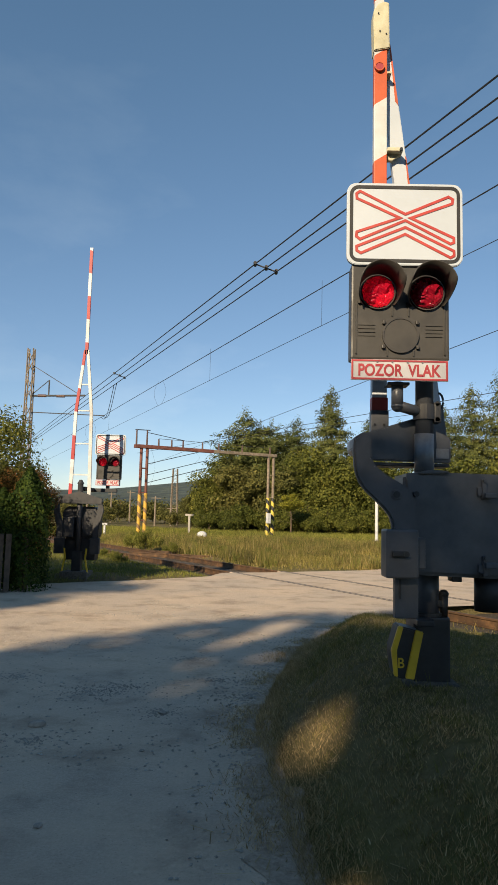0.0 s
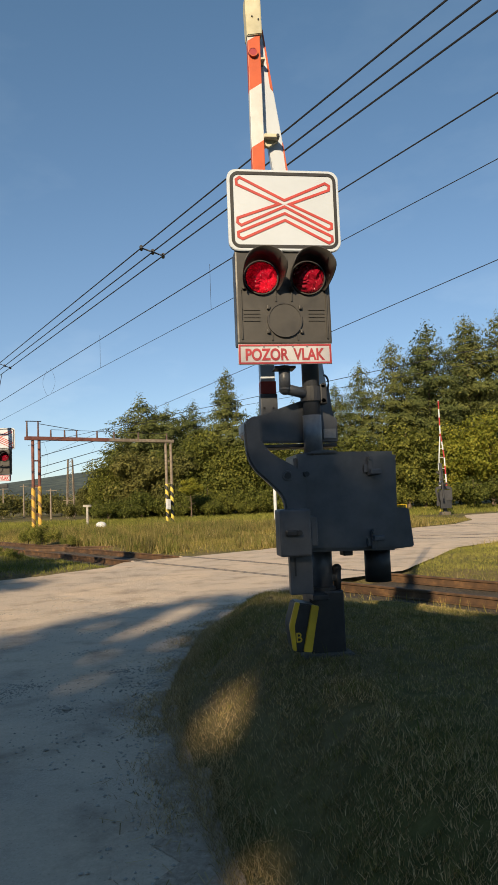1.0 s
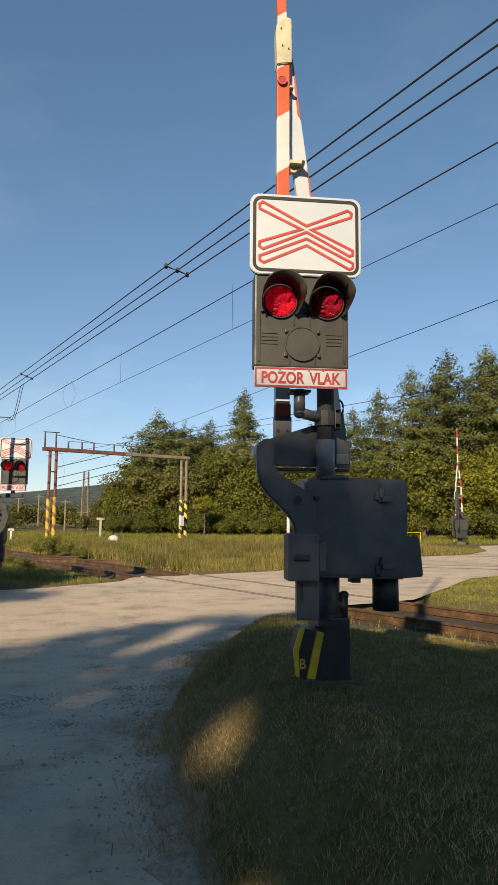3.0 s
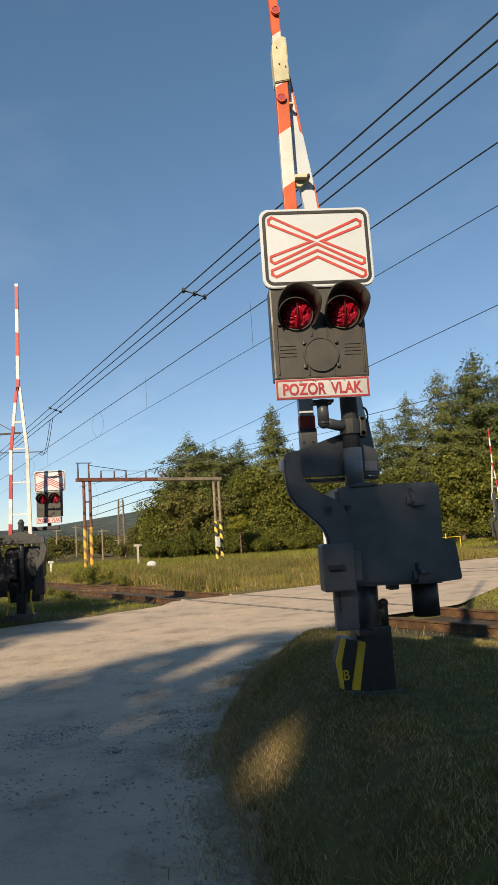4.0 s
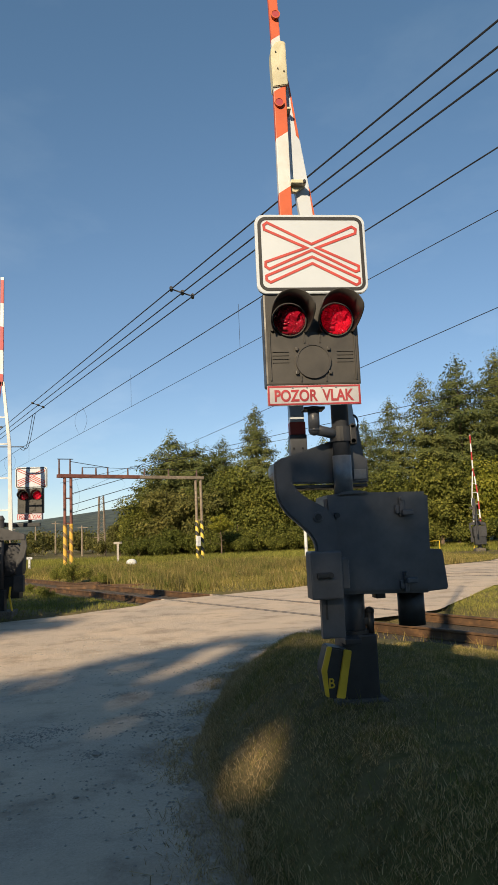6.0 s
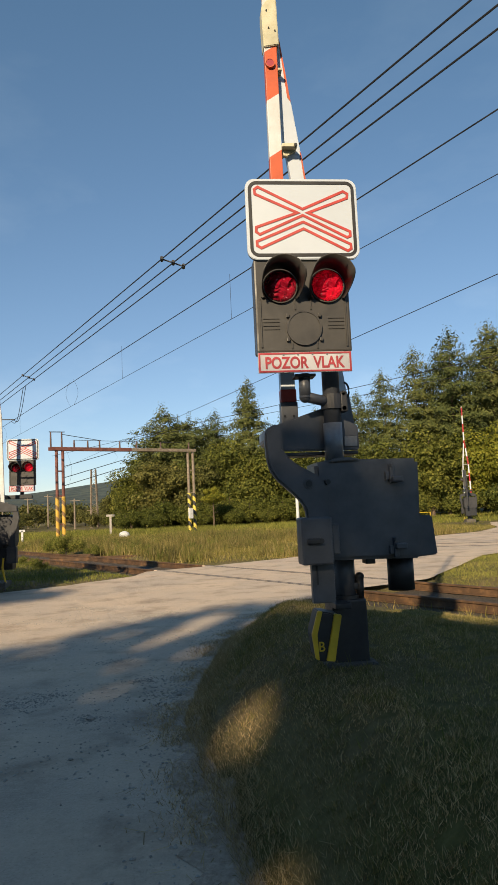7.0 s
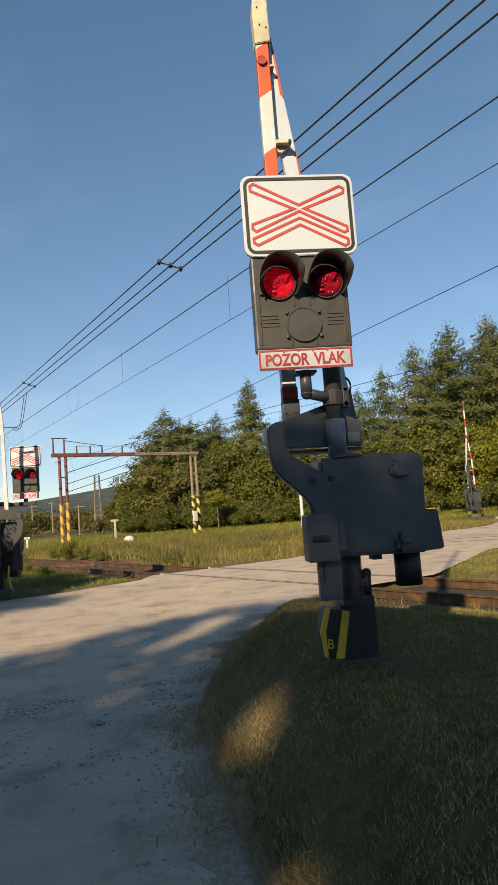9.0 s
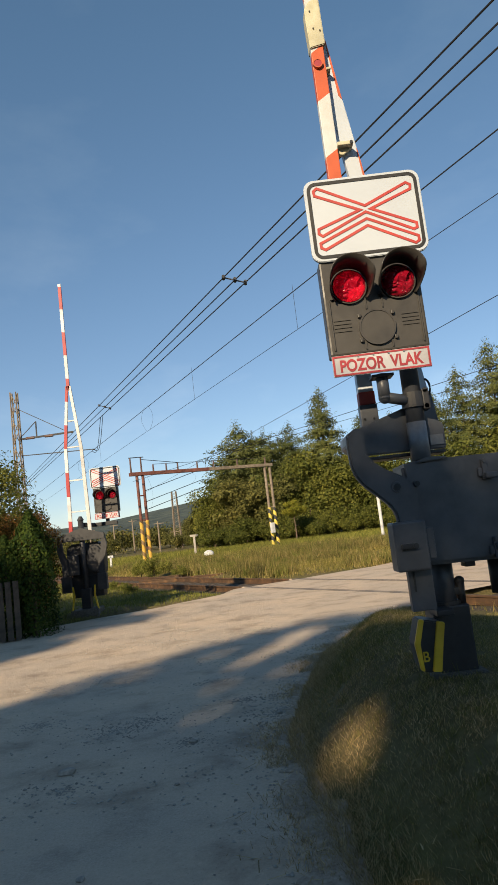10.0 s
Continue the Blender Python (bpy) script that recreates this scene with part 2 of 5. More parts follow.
M_leaf = leafy("green_leaves", [(0.0, (0.06, 0.072, 0.018)), (0.5, (0.12, 0.13, 0.03)), (1.0, (0.2, 0.2, 0.05))])
M_olive = leafy("olive_leaves", [(0.0, (0.08, 0.08, 0.028)), (0.5, (0.145, 0.14, 0.046)), (1.0, (0.22, 0.2, 0.07))])
M_autumn = leafy("yellowing_leaves", [(0.0, (0.12, 0.135, 0.022)), (0.5, (0.2, 0.205, 0.032)), (1.0, (0.29, 0.265, 0.045))])
M_russet = leafy("reddish_creeper_leaves", [(0.0, (0.05, 0.05, 0.015)), (0.6, (0.13, 0.08, 0.025)), (1.0, (0.25, 0.1, 0.035))])
M_thuja = leafy("thuja_scales", [(0.0, (0.02, 0.04, 0.012)), (0.6, (0.045, 0.075, 0.015)), (1.0, (0.1, 0.13, 0.025))], 0.6, 0.15)
M_grass = leafy("short_dry_grass", [(0.0, (0.2, 0.15, 0.075)), (0.35, (0.34, 0.25, 0.135)), (0.7, (0.52, 0.385, 0.22)), (1.0, (0.7, 0.54, 0.34))], 0.7, 0.2)
M_tall = leafy("tall_meadow_grass", [(0.0, (0.14, 0.14, 0.035)), (0.4, (0.26, 0.225, 0.062)), (0.8, (0.4, 0.31, 0.115)), (1.0, (0.52, 0.41, 0.21))], 0.7, 0.25)
M_bankgreen = leafy("dark_green_turf", [(0.0, (0.11, 0.112, 0.04)), (0.5, (0.2, 0.185, 0.066)), (0.85, (0.33, 0.275, 0.12)), (1.0, (0.52, 0.42, 0.22))], 0.7, 0.2)
M_verge = leafy("yellow_green_grass", [(0.0, (0.16, 0.17, 0.035)), (0.5, (0.3, 0.29, 0.07)), (1.0, (0.46, 0.4, 0.13))], 0.7, 0.25)
M_weed = leafy("brown_olive_weeds", [(0.0, (0.13, 0.11, 0.04)), (0.5, (0.24, 0.19, 0.07)), (0.85, (0.36, 0.27, 0.11)), (1.0, (0.5, 0.39, 0.2))], 0.7, 0.25)
M_lush = leafy("green_grass", [(0.0, (0.1, 0.12, 0.025)), (0.5, (0.18, 0.19, 0.045)), (1.0, (0.3, 0.28, 0.09))], 0.7, 0.25)


def lens_mat():
    m, t, b = shader("red_ribbed_glass")
    v = t.nodes.new("ShaderNodeTexCoord").outputs["Object"]
    w = add(t, "ShaderNodeTexNoise", Scale=15.0, Detail=1.0, Distortion=1.4)
    t.links.new(v, w.inputs["Vector"])
    b.inputs["Base Color"].default_value = (0.42, 0.008, 0.03, 1)
    b.inputs["Roughness"].default_value = 0.16
    b.inputs["Transmission Weight"].default_value = 0.4
    b.inputs["IOR"].default_value = 1.45
    bumped(t, b, w.outputs[0], 1.0, 0.06)
    return m


def glow_mat(name, colour, low, high):
    """A lamp's faceted reflector: brighter and dimmer streaks of one colour."""
    m, t, b = shader(name)
    v = t.nodes.new("ShaderNodeTexCoord").outputs["Object"]
    w = add(t, "ShaderNodeTexNoise", Scale=26.0, Detail=3.0, Distortion=2.2)
    t.links.new(v, w.inputs["Vector"])
    r = add(t, "ShaderNodeMapRange", **{"From Min": 0.36, "From Max": 0.68, "To Min": low, "To Max": high})
    t.links.new(w.outputs[0], r.inputs["Value"])
    b.inputs["Base Color"].default_value = (*colour, 1)
    b.inputs["Emission Color"].default_value = (*colour, 1)
    t.links.new(r.outputs[0], b.inputs["Emission Strength"])
    return m


M_lens = lens_mat()
M_lit = glow_mat("lit_red_lamp", (0.85, 0.035, 0.09), 0.12, 0.85)
M_unlit = surface("unlit_reflector", [(0.3, (0.09, 0.008, 0.012)), (0.7, (0.13, 0.012, 0.018))], 20, 3, 0.4, 0.3, 0)


# ---------------------------------------------------------------- mesh helpers
def empty(name, m=None):
    ob = new(name)
    if m is not None:
        ob.matrix_world = m
    return ob


def solid(name, bm, material, smooth=False):
    me = bpy.data.meshes.new(name)
    bm.to_mesh(me)
    bm.free()
    me.materials.append(material)
    if smooth:
        for p in me.polygons:
            p.use_smooth = True
    return new(name, me)


def part(name, bm, material, parent, label="", smooth=False):
    ob = solid(name, bm, material, smooth)
    ob.parent = parent
    if label:
        ob["label"] = label
    return ob


def box(x0, x1, y0, y1, z0, z1, bevel=0.0, bm=None, m=None):
    bm = bm or bmesh.new()
    r = bmesh.ops.create_cube(bm, size=1)
    for v in r["verts"]:
        v.co = Vector(((x0 + x1) / 2 + v.co.x * (x1 - x0), (y0 + y1) / 2 + v.co.y * (y1 - y0), (z0 + z1) / 2 + v.co.z * (z1 - z0)))
    if m is not None:
        bmesh.ops.transform(bm, matrix=m, verts=r["verts"])
    if bevel:
        es = list({e for v in r["verts"] for e in v.link_edges})
        bmesh.ops.bevel(bm, geom=es, offset=bevel, segments=2, affect="EDGES", profile=0.6)
    return bm


def tube(p0, p1, r0, r1=None, n=16, bm=None):
    bm = bm or bmesh.new()
    p0, p1 = Vector(p0), Vector(p1)
    d = p1 - p0
    r = bmesh.ops.create_cone(bm, cap_ends=True, segments=n, radius1=r0, radius2=r0 if r1 is None else r1, depth=d.length)
    bmesh.ops.transform(bm, matrix=Matrix.Translation((p0 + p1) / 2) @ d.to_track_quat("Z", "Y").to_matrix().to_4x4(), verts=r["verts"])
    return bm


def beam(p0, p1, w, h, bm=None):
    """A square bar from p0 to p1, w across and h the other way."""
    bm = bm or bmesh.new()
    p0, p1 = Vector(p0), Vector(p1)
    d = p1 - p0
    r = bmesh.ops.create_cube(bm, size=1)
    m = Matrix.Translation((p0 + p1) / 2) @ d.to_track_quat("Z", "Y").to_matrix().to_4x4() @ Matrix.Diagonal((w, h, d.length, 1))
    bmesh.ops.transform(bm, matrix=m, verts=r["verts"])
    return bm


def prism(pts, y0, y1, bevel=0.0, bm=None):
    """The outline (x, z) drawn out from y0 to y1."""
    bm = bm or bmesh.new()
    f = [bm.verts.new((x, y0, z)) for x, z in pts]
    k = [bm.verts.new((x, y1, z)) for x, z in pts]
    n = len(pts)
    fs = [bm.faces.new(f), bm.faces.new(k[::-1])]
    for i in range(n):
        fs.append(bm.faces.new((f[i], k[i], k[(i + 1) % n], f[(i + 1) % n])))
    bmesh.ops.recalc_face_normals(bm, faces=fs)
    if bevel:
        bmesh.ops.bevel(bm, geom=list({e for q in fs for e in q.edges}), offset=bevel, segments=2, affect="EDGES")
    return bm


def round_rect(w, h, r, n=6):
    out = []
    for cx, cz, a in ((w / 2 - r, h / 2 - r, 0), (-w / 2 + r, h / 2 - r, 90), (-w / 2 + r, -h / 2 + r, 180), (w / 2 - r, -h / 2 + r, 270)):
        for i in range(n + 1):
            q = radians(a + 90 * i / n)
            out.append((cx + r * math.cos(q), cz + r * math.sin(q)))
    return out


def outline_ring(pts, w, y0, y1):
    """A closed band of width w along an outline, mitred at the corners."""
    n = len(pts)
    ins, outs = [], []
    for i in range(n):
        p, a, b = Vector(pts[i]), Vector(pts[i - 1]), Vector(pts[(i + 1) % n])
        d0, d1 = (p - a).normalized(), (b - p).normalized()
        n0, n1 = Vector((-d0.y, d0.x)), Vector((-d1.y, d1.x))
        mt = (n0 + n1)
        mt = mt / max(mt.length_squared, 0.5) * 2
        ins.append(p + mt * w / 2)
        outs.append(p - mt * w / 2)
    bm = bmesh.new()
    rows = [[bm.verts.new((q.x, y, q.y)) for q in loop] for loop, y in ((ins, y0), (outs, y0), (outs, y1), (ins, y1))]
    fs = []
    for i in range(n):
        j = (i + 1) % n
        for k in range(4):
            fs.append(bm.faces.new((rows[k][i], rows[k][j], rows[(k + 1) % 4][j], rows[(k + 1) % 4][i])))
    bmesh.ops.recalc_face_normals(bm, faces=fs)
    return bm


def sweep(pts, r, n=6):
    """One round rod along a line of points."""
    bm = bmesh.new()
    rings = []
    for i, p in enumerate(pts):
        d = (pts[min(i + 1, len(pts) - 1)] - pts[max(i - 1, 0)]).normalized()
        q = d.to_track_quat("Z", "Y")
        rings.append([bm.verts.new(p + q @ Vector((r * math.cos(6.2832 * k / n), r * math.sin(6.2832 * k / n), 0))) for k in range(n)])
    for a, b in zip(rings, rings[1:]):
        for k in range(n):
            bm.faces.new((a[k], a[(k + 1) % n], b[(k + 1) % n], b[k]))
    bm.faces.new(rings[0][::-1])
    bm.faces.new(rings[-1])
    return bm


def lettering(name, text, height, width, material, parent, at, bold=0.0):
    """Raised letters with the built-in font, facing -y, centred at a point."""
    cu = bpy.data.curves.new(name, "FONT")
    cu.body, cu.extrude, cu.offset, cu.space_word = text, 0.0008, bold, 1.7
    tmp = new(name, cu)
    me = bpy.data.meshes.new_from_object(tmp)
    bpy.data.objects.remove(tmp)
    co = np.array([v.co for v in me.vertices])
    lo, hi = co.min(0), co.max(0)
    sc = ((width / (hi[0] - lo[0])), height / (hi[1] - lo[1]), 1)
    me.transform(Matrix.Translation(at) @ pose(0, 0, 0, 90) @ Matrix.Diagonal((*sc, 1)) @ Matrix.Translation((-(lo[0] + hi[0]) / 2, -(lo[1] + hi[1]) / 2, 0)))
    me.materials.clear()
    me.materials.append(material)
    ob = new(name, me)
    ob.parent = parent
    return ob


def quads(name, centres, normals, sizes, aspect, material, rng, fold=0.0):
    """Many small leaves: one quad each, turned about its normal at random."""
    n = len(centres)
    nm = normals / np.linalg.norm(normals, axis=1)[:, None]
    ref = rng.normal(size=(n, 3))
    u = np.cross(nm, ref)
    u /= np.linalg.norm(u, axis=1)[:, None]
    w = np.cross(nm, u)
    s = sizes[:, None]
    a = aspect
    vs = np.stack([centres - u * s, centres - w * s * a + nm * s * fold, centres + u * s, centres + w * s * a + nm * s * fold], 1).reshape(-1, 3)
    me = bpy.data.meshes.new(name)
    me.vertices.add(4 * n)
    me.vertices.foreach_set("co", vs.astype(np.float32).ravel())
    me.loops.add(4 * n)
    me.loops.foreach_set("vertex_index", np.arange(4 * n, dtype=np.int32))
    me.polygons.add(n)
    me.polygons.foreach_set("loop_start", np.arange(0, 4 * n, 4, dtype=np.int32))
    me.update(calc_edges=True)
    me.materials.append(material)
    return new(name, me)


def blades(name, pos, height, width, lean, material, rng):
    """Grass: one bent blade of three vertices at each place."""
    n = len(pos)
    a = rng.uniform(0, 2 * math.pi, n)
    d = np.stack([np.cos(a), np.sin(a), np.zeros(n)], 1)
    l = rng.uniform(0, 2 * math.pi, n)
    tip = pos + np.stack([np.cos(l) * lean * height, np.sin(l) * lean * height, height], 1)
    vs = np.stack([pos - d * width[:, None], pos + d * width[:, None], tip], 1).reshape(-1, 3)
    me = bpy.data.meshes.new(name)
    me.vertices.add(3 * n)
    me.vertices.foreach_set("co", vs.astype(np.float32).ravel())
    me.loops.add(3 * n)
    me.loops.foreach_set("vertex_index", np.arange(3 * n, dtype=np.int32))
    me.polygons.add(n)
    me.polygons.foreach_set("loop_start", np.arange(0, 3 * n, 3, dtype=np.int32))
    me.update(calc_edges=True)
    me.materials.append(material)
    return new(name, me)


# ---------------------------------------------------------------- ground, road, hills
EDGE_Y = np.array([-12, -8, -3, 0, 2.9, 4.3, 5.2, 6.3, 8.1, 9.8, 11.0, 12.1])
EDGE_X = np.array([1.2, 0.9, 0.6, 0.45, 0.34, 0.2, 0.12, 0.28, 0.62, 1.3, 2.15, 2.6])
ROAD = [(1.2, -12), (0.9, -8), (0.6, -3), (0.45, 0), (0.34, 2.9), (0.2, 4.3), (0.12, 5.2), (0.28, 6.3), (0.62, 8.1), (1.3, 9.8), (2.15, 11.0),
        (2.7, 12.0), (4.9, 13.1), (5.9, 14.5), (8.2, 17.8), (10.5, 19.2), (16, 22.5), (26, 27.5), (60, 43), (60, 56), (24, 43), (19, 40.3),
        (17.5, 37), (16.2, 33.5), (13.6, 30), (10.5, 28.2), (7, 24.5), (3.2, 20.3), (0.7, 18.9), (-0.75, 18.3), (-1.0, 17.2), (-2.4, 15.8),
        (-3.8, 14.9), (-4.7, 14.0), (-5.2, 13.0), (-6.2, 11), (-8, 8), (-11, 3), (-14, -4), (-15, -12)]


def wavy(pts, step=0.35, amp=0.05):
    out = []
    for i in range(len(pts)):
        a, b = Vector(pts[i]), Vector(pts[(i + 1) % len(pts)])
        k = max(1, int((b - a).length / step))
        for j in range(k):
            p = a.lerp(b, j / k)
            nz = noise.noise_vector((p.x * 1.7, p.y * 1.7, 3.1))
            out.append((p.x + nz.x * amp, p.y + nz.y * amp))
    return out


def inside(x, y, poly):
    """Which of the points lie in a polygon."""
    x, y = np.asarray(x, float), np.asarray(y, float)
    hit = np.zeros(x.shape, bool)
    for i in range(len(poly)):
        (x0, y0), (x1, y1) = poly[i - 1], poly[i]
        if y0 != y1:
            hit ^= ((y0 > y) != (y1 > y)) & (x < (x1 - x0) * (y - y0) / (y1 - y0) + x0)
    return hit


def smooth(a, b, v):
    t = np.clip((v - a) / (b - a), 0, 1)
    return t * t * (3 - 2 * t)


def ground_z(x, y):
    """Height of the grass: the bank under the signal, the sunken track bed, gentle unevenness."""
    x, y = np.asarray(x, float), np.asarray(y, float)
    u = 0.866 * x + 0.5 * y
    ex = np.interp(y, EDGE_Y, EDGE_X)
    bank = 0.56 * smooth(-0.05, 0.85, x - ex) * (1 - smooth(4.3, 6.9, u)) * (y < 13)
    bed = -0.22 * smooth(7.55, 8.35, u) * (1 - smooth(10.85, 11.65, u))
    left = 0.12 * np.exp(-((x + 3.7) ** 2 + (y - 15.9) ** 2) / 1.2)
    wob = 0.02 * np.sin(x * 1.3 + 0.7 * np.sin(y)) * np.sin(y * 1.1 + 1.0) + 0.05 * np.sin(x * 0.21 + 1) * np.sin(y * 0.17) * (np.hypot(x, y) > 20)
    return bank + bed + left + wob


def spaced(lo, hi, step, far):
    core = np.arange(lo, hi + 1e-6, step)
    k = np.geomspace(step * 1.5, far, 34)
    return np.concatenate([lo - k[::-1], core, hi + k])


def build_ground():
    xs, ys = spaced(-9, 24, 0.25, 3500), spaced(-8, 34, 0.25, 3500)
    X, Y = np.meshgrid(xs, ys)
    Z = ground_z(X, Y)
    Z = np.where(inside(X, Y, ROAD), -0.06 - 0 * Z, Z)
    nx, ny = len(xs), len(ys)
    me = bpy.data.meshes.new("ground")
    vs = np.stack([X, Y, Z], -1).reshape(-1, 3)
    i = np.arange((ny - 1) * (nx - 1))
    r, c = i // (nx - 1), i % (nx - 1)
    a = r * nx + c
    me.from_pydata(vs.tolist(), [], np.stack([a, a + 1, a + nx + 1, a + nx], 1).tolist())
    for p in me.polygons:
        p.use_smooth = True
    me.materials.append(M_ground)
    tagged(new("ground", me), "uneven ground of dry grass and soil beside the crossing", "ground", kind="structure")
    bm = bmesh.new()
    vsr = [bm.verts.new((x, y, 0)) for x, y in wavy(ROAD)]
    bm.faces.new(vsr)
    bmesh.ops.triangulate(bm, faces=bm.faces[:])
    for f in bm.faces:
        if f.normal.z < 0:
            f.normal_flip()
    tagged(solid("road", bm, M_road), "dusty pale broken asphalt road over the tracks", "road", kind="structure")


def build_hills():
    rows = []
    n = 140
    for k, (dist, h) in enumerate(((900, 0), (1300, 0.55), (1700, 1.0), (2300, 0.5))):
        row = []
        for i in range(n):
            az = radians(-75 + 150 * i / (n - 1))
            deg = math.degrees(az)
            top = 40 + 62 * math.exp(-((deg + 2) / 9) ** 2) + 18 * math.exp(-((deg + 18) / 7) ** 2) + 26 * noise.noise((i * 0.11, k * 0.7, 0))
            row.append((dist * math.sin(az), dist * math.cos(az), -2 + h * max(top, 12)))
        rows.append(row)
    bm = bmesh.new()
    vs = [[bm.verts.new(p) for p in r] for r in rows]
    for r in range(len(vs) - 1):
        for i in range(n - 1):
            bm.faces.new((vs[r][i], vs[r][i + 1], vs[r + 1][i + 1], vs[r + 1][i]))
    tagged(solid("backdrop_hills", bm, M_hill, True), "distant wooded blue-green hills", "hills", kind="structure")


def build_verge():
    """Strip of worn sandy soil where the road frays out into the bank, with uneven borders."""
    ys = np.arange(-8.0, 11.6, 0.04)
    bm = bmesh.new()
    rows = []
    for y in ys:
        e = float(np.interp(y, EDGE_Y, EDGE_X))
        w0 = 0.1 + 0.16 * noise.noise((y * 1.1, 3.0, 0)) + 0.12 * noise.noise((y * 6.3, 1.0, 0)) + 0.06 * noise.noise((y * 19.0, 1.0, 0)) + 0.1 * max(0, 4.5 - y) / 3
        w1 = 0.1 + 0.05 * noise.noise((y * 1.4, 9.0, 0)) + 0.05 * noise.noise((y * 7.1, 5.0, 0))
        row = []
        for k in range(9):
            x = e - w0 + (w0 + w1) * k / 8
            z = max(float(ground_z(x, y)), 0.0) if x > e else 0.0
            lift = 0.007 if 0 < k < 8 else 0.0035
            row.append(bm.verts.new((x, y, z + lift + (0.006 * noise.noise((x * 9, y * 9, 2)) + 0.004 if 0 < k < 8 else 0))))
        rows.append(row)
    for a, b in zip(rows, rows[1:]):
        for k in range(8):
            bm.faces.new((a[k], a[k + 1], b[k + 1], b[k]))
    tagged(solid("verge", bm, M_soil, True), "worn dusty brown soil between road and bank", "soil", kind="structure")


build_ground()
build_verge()
build_hills()


# ---------------------------------------------------------------- railway tracks
U, D = Vector((0.866, 0.5, 0)), Vector((-0.5, 0.866, 0))     # across and along the main track
RAIL = [(-0.062, 0), (0.062, 0), (0.062, 0.012), (0.012, 0.03), (0.01, 0.115), (0.034, 0.125), (0.034, 0.15), (0.026, 0.158),
        (-0.026, 0.158), (-0.034, 0.15), (-0.034, 0.125), (-0.01, 0.115), (-0.012, 0.03), (-0.062, 0.012)]


def rail_mesh(p0, p1):
    p0, p1 = Vector(p0), Vector(p1)
    d = (p1 - p0).normalized()
    s = Vector((d.y, -d.x, 0))
    bm = bmesh.new()
    a = [bm.verts.new(p0 + s * x + Vector((0, 0, z))) for x, z in RAIL]
    b = [bm.verts.new(p1 + s * x + Vector((0, 0, z))) for x, z in RAIL]
    n = len(RAIL)
    fs = [bm.faces.new(a), bm.faces.new(b)]
    fs += [bm.faces.new((a[i], a[(i + 1) % n], b[(i + 1) % n], b[i])) for i in range(n)]
    bmesh.ops.recalc_face_normals(bm, faces=fs)
    return bm


def track(label, p0, p1, z, gauge=1.5, sleepers=(), deck=(0, 0)):
    """Two rails on timber sleepers; the sleepers lie at the given distances from p0."""
    t = tagged(empty("railway_track"), label, "railway track", "tracks of the crossing")
    p0, p1 = Vector((*p0, z)), Vector((*p1, z))
    d = (p1 - p0).normalized()
    s = Vector((d.y, -d.x, 0))
    L = (p1 - p0).length
    for k in (-0.5, 0.5):
        for f0, f1, mt, lift in ((0, deck[0], M_rust, 0), (deck[0], deck[1], M_road, 0), (deck[1], L, M_rust, 0)):
            if f1 > f0:
                part("rail", rail_mesh(p0 + s * gauge * k + d * f0, p0 + s * gauge * k + d * f1), mt, t)
    bm = box(-1.25, 1.25, -0.12, 0.12, -0.12, 0.0, 0.01)
    me = None
    for q in sleepers:
        if me is None:
            ob = part("sleeper", bm, M_sleeper, t)
            me = ob.data
        else:
            ob = new("sleeper", me)
            ob.parent = t
        ob.matrix_basis = Matrix.Translation(p0 + d * q) @ Matrix.Rotation(math.atan2(s.y, s.x), 4, "Z")
    return t


C1 = U * 9.6
a1, b1 = C1 - D * 14, C1 + D * 60
near_sleepers = [q * 0.62 for q in range(2, 31)] + [q * 0.62 for q in range(48, 90)]
track("rusty main track, flush with the road at the crossing", a1.xy, b1.xy, -0.155, 1.5, near_sleepers, (23.1, 30.4))
track("rusty siding track sunk in the road and meadow grass", (16.5, 19.5), (-4.5, 27.6), -0.155, 1.5, (), (0, 13.5))
track("rusty far siding sunk in the road", (24.5, 23.3), (-2, 38), -0.155, 1.5, (), (0, 18))


def ballast_bed():
    """Low uneven bed of dirty ballast under the main track."""
    bm = bmesh.new()
    rows = []
    for q in np.arange(-14, 60, 0.3):
        row = []
        for k in range(11):
            u = 8.1 + 3.0 * k / 10 + 0.08 * noise.noise((q, k * 0.7, 4))
            edge = k in (0, 10)
            c = U * u + D * q
            row.append(bm.verts.new((c.x, c.y, (-0.26 if edge else -0.165) + 0.02 * noise.noise((u * 3, q * 3, 1)))))
        rows.append(row)
    for a, b in zip(rows, rows[1:]):
        for k in range(10):
            bm.faces.new((a[k], a[k + 1], b[k + 1], b[k]))
    tagged(solid("track_bed", bm, M_ballast, True), "dirty brown ballast bed under the main track", "ballast", kind="structure")


ballast_bed()


def groove(p, q):
    tagged(solid("flangeway_trim", beam((*p, 0.0), (*q, 0.0), 0.022, 0.012), M_dark), "dark groove beside the rail in the road", "groove", kind="structure")


for u in (8.8, 8.9, 10.3, 10.4):
    groove((U * u + D * 9.2).xy, (U * u + D * 16.2).xy)
for p, q in (((16.5, 19.5), (4.4, 24.17)), ((24.5, 23.3), (8.9, 31.95))):
    p, q = Vector(p), Vector(q)
    v = (q - p).normalized()
    nrm = Vector((v.y, -v.x))
    for k in (-0.8, -0.7, 0.7, 0.8):
        groove(p + nrm * k, q + nrm * k)


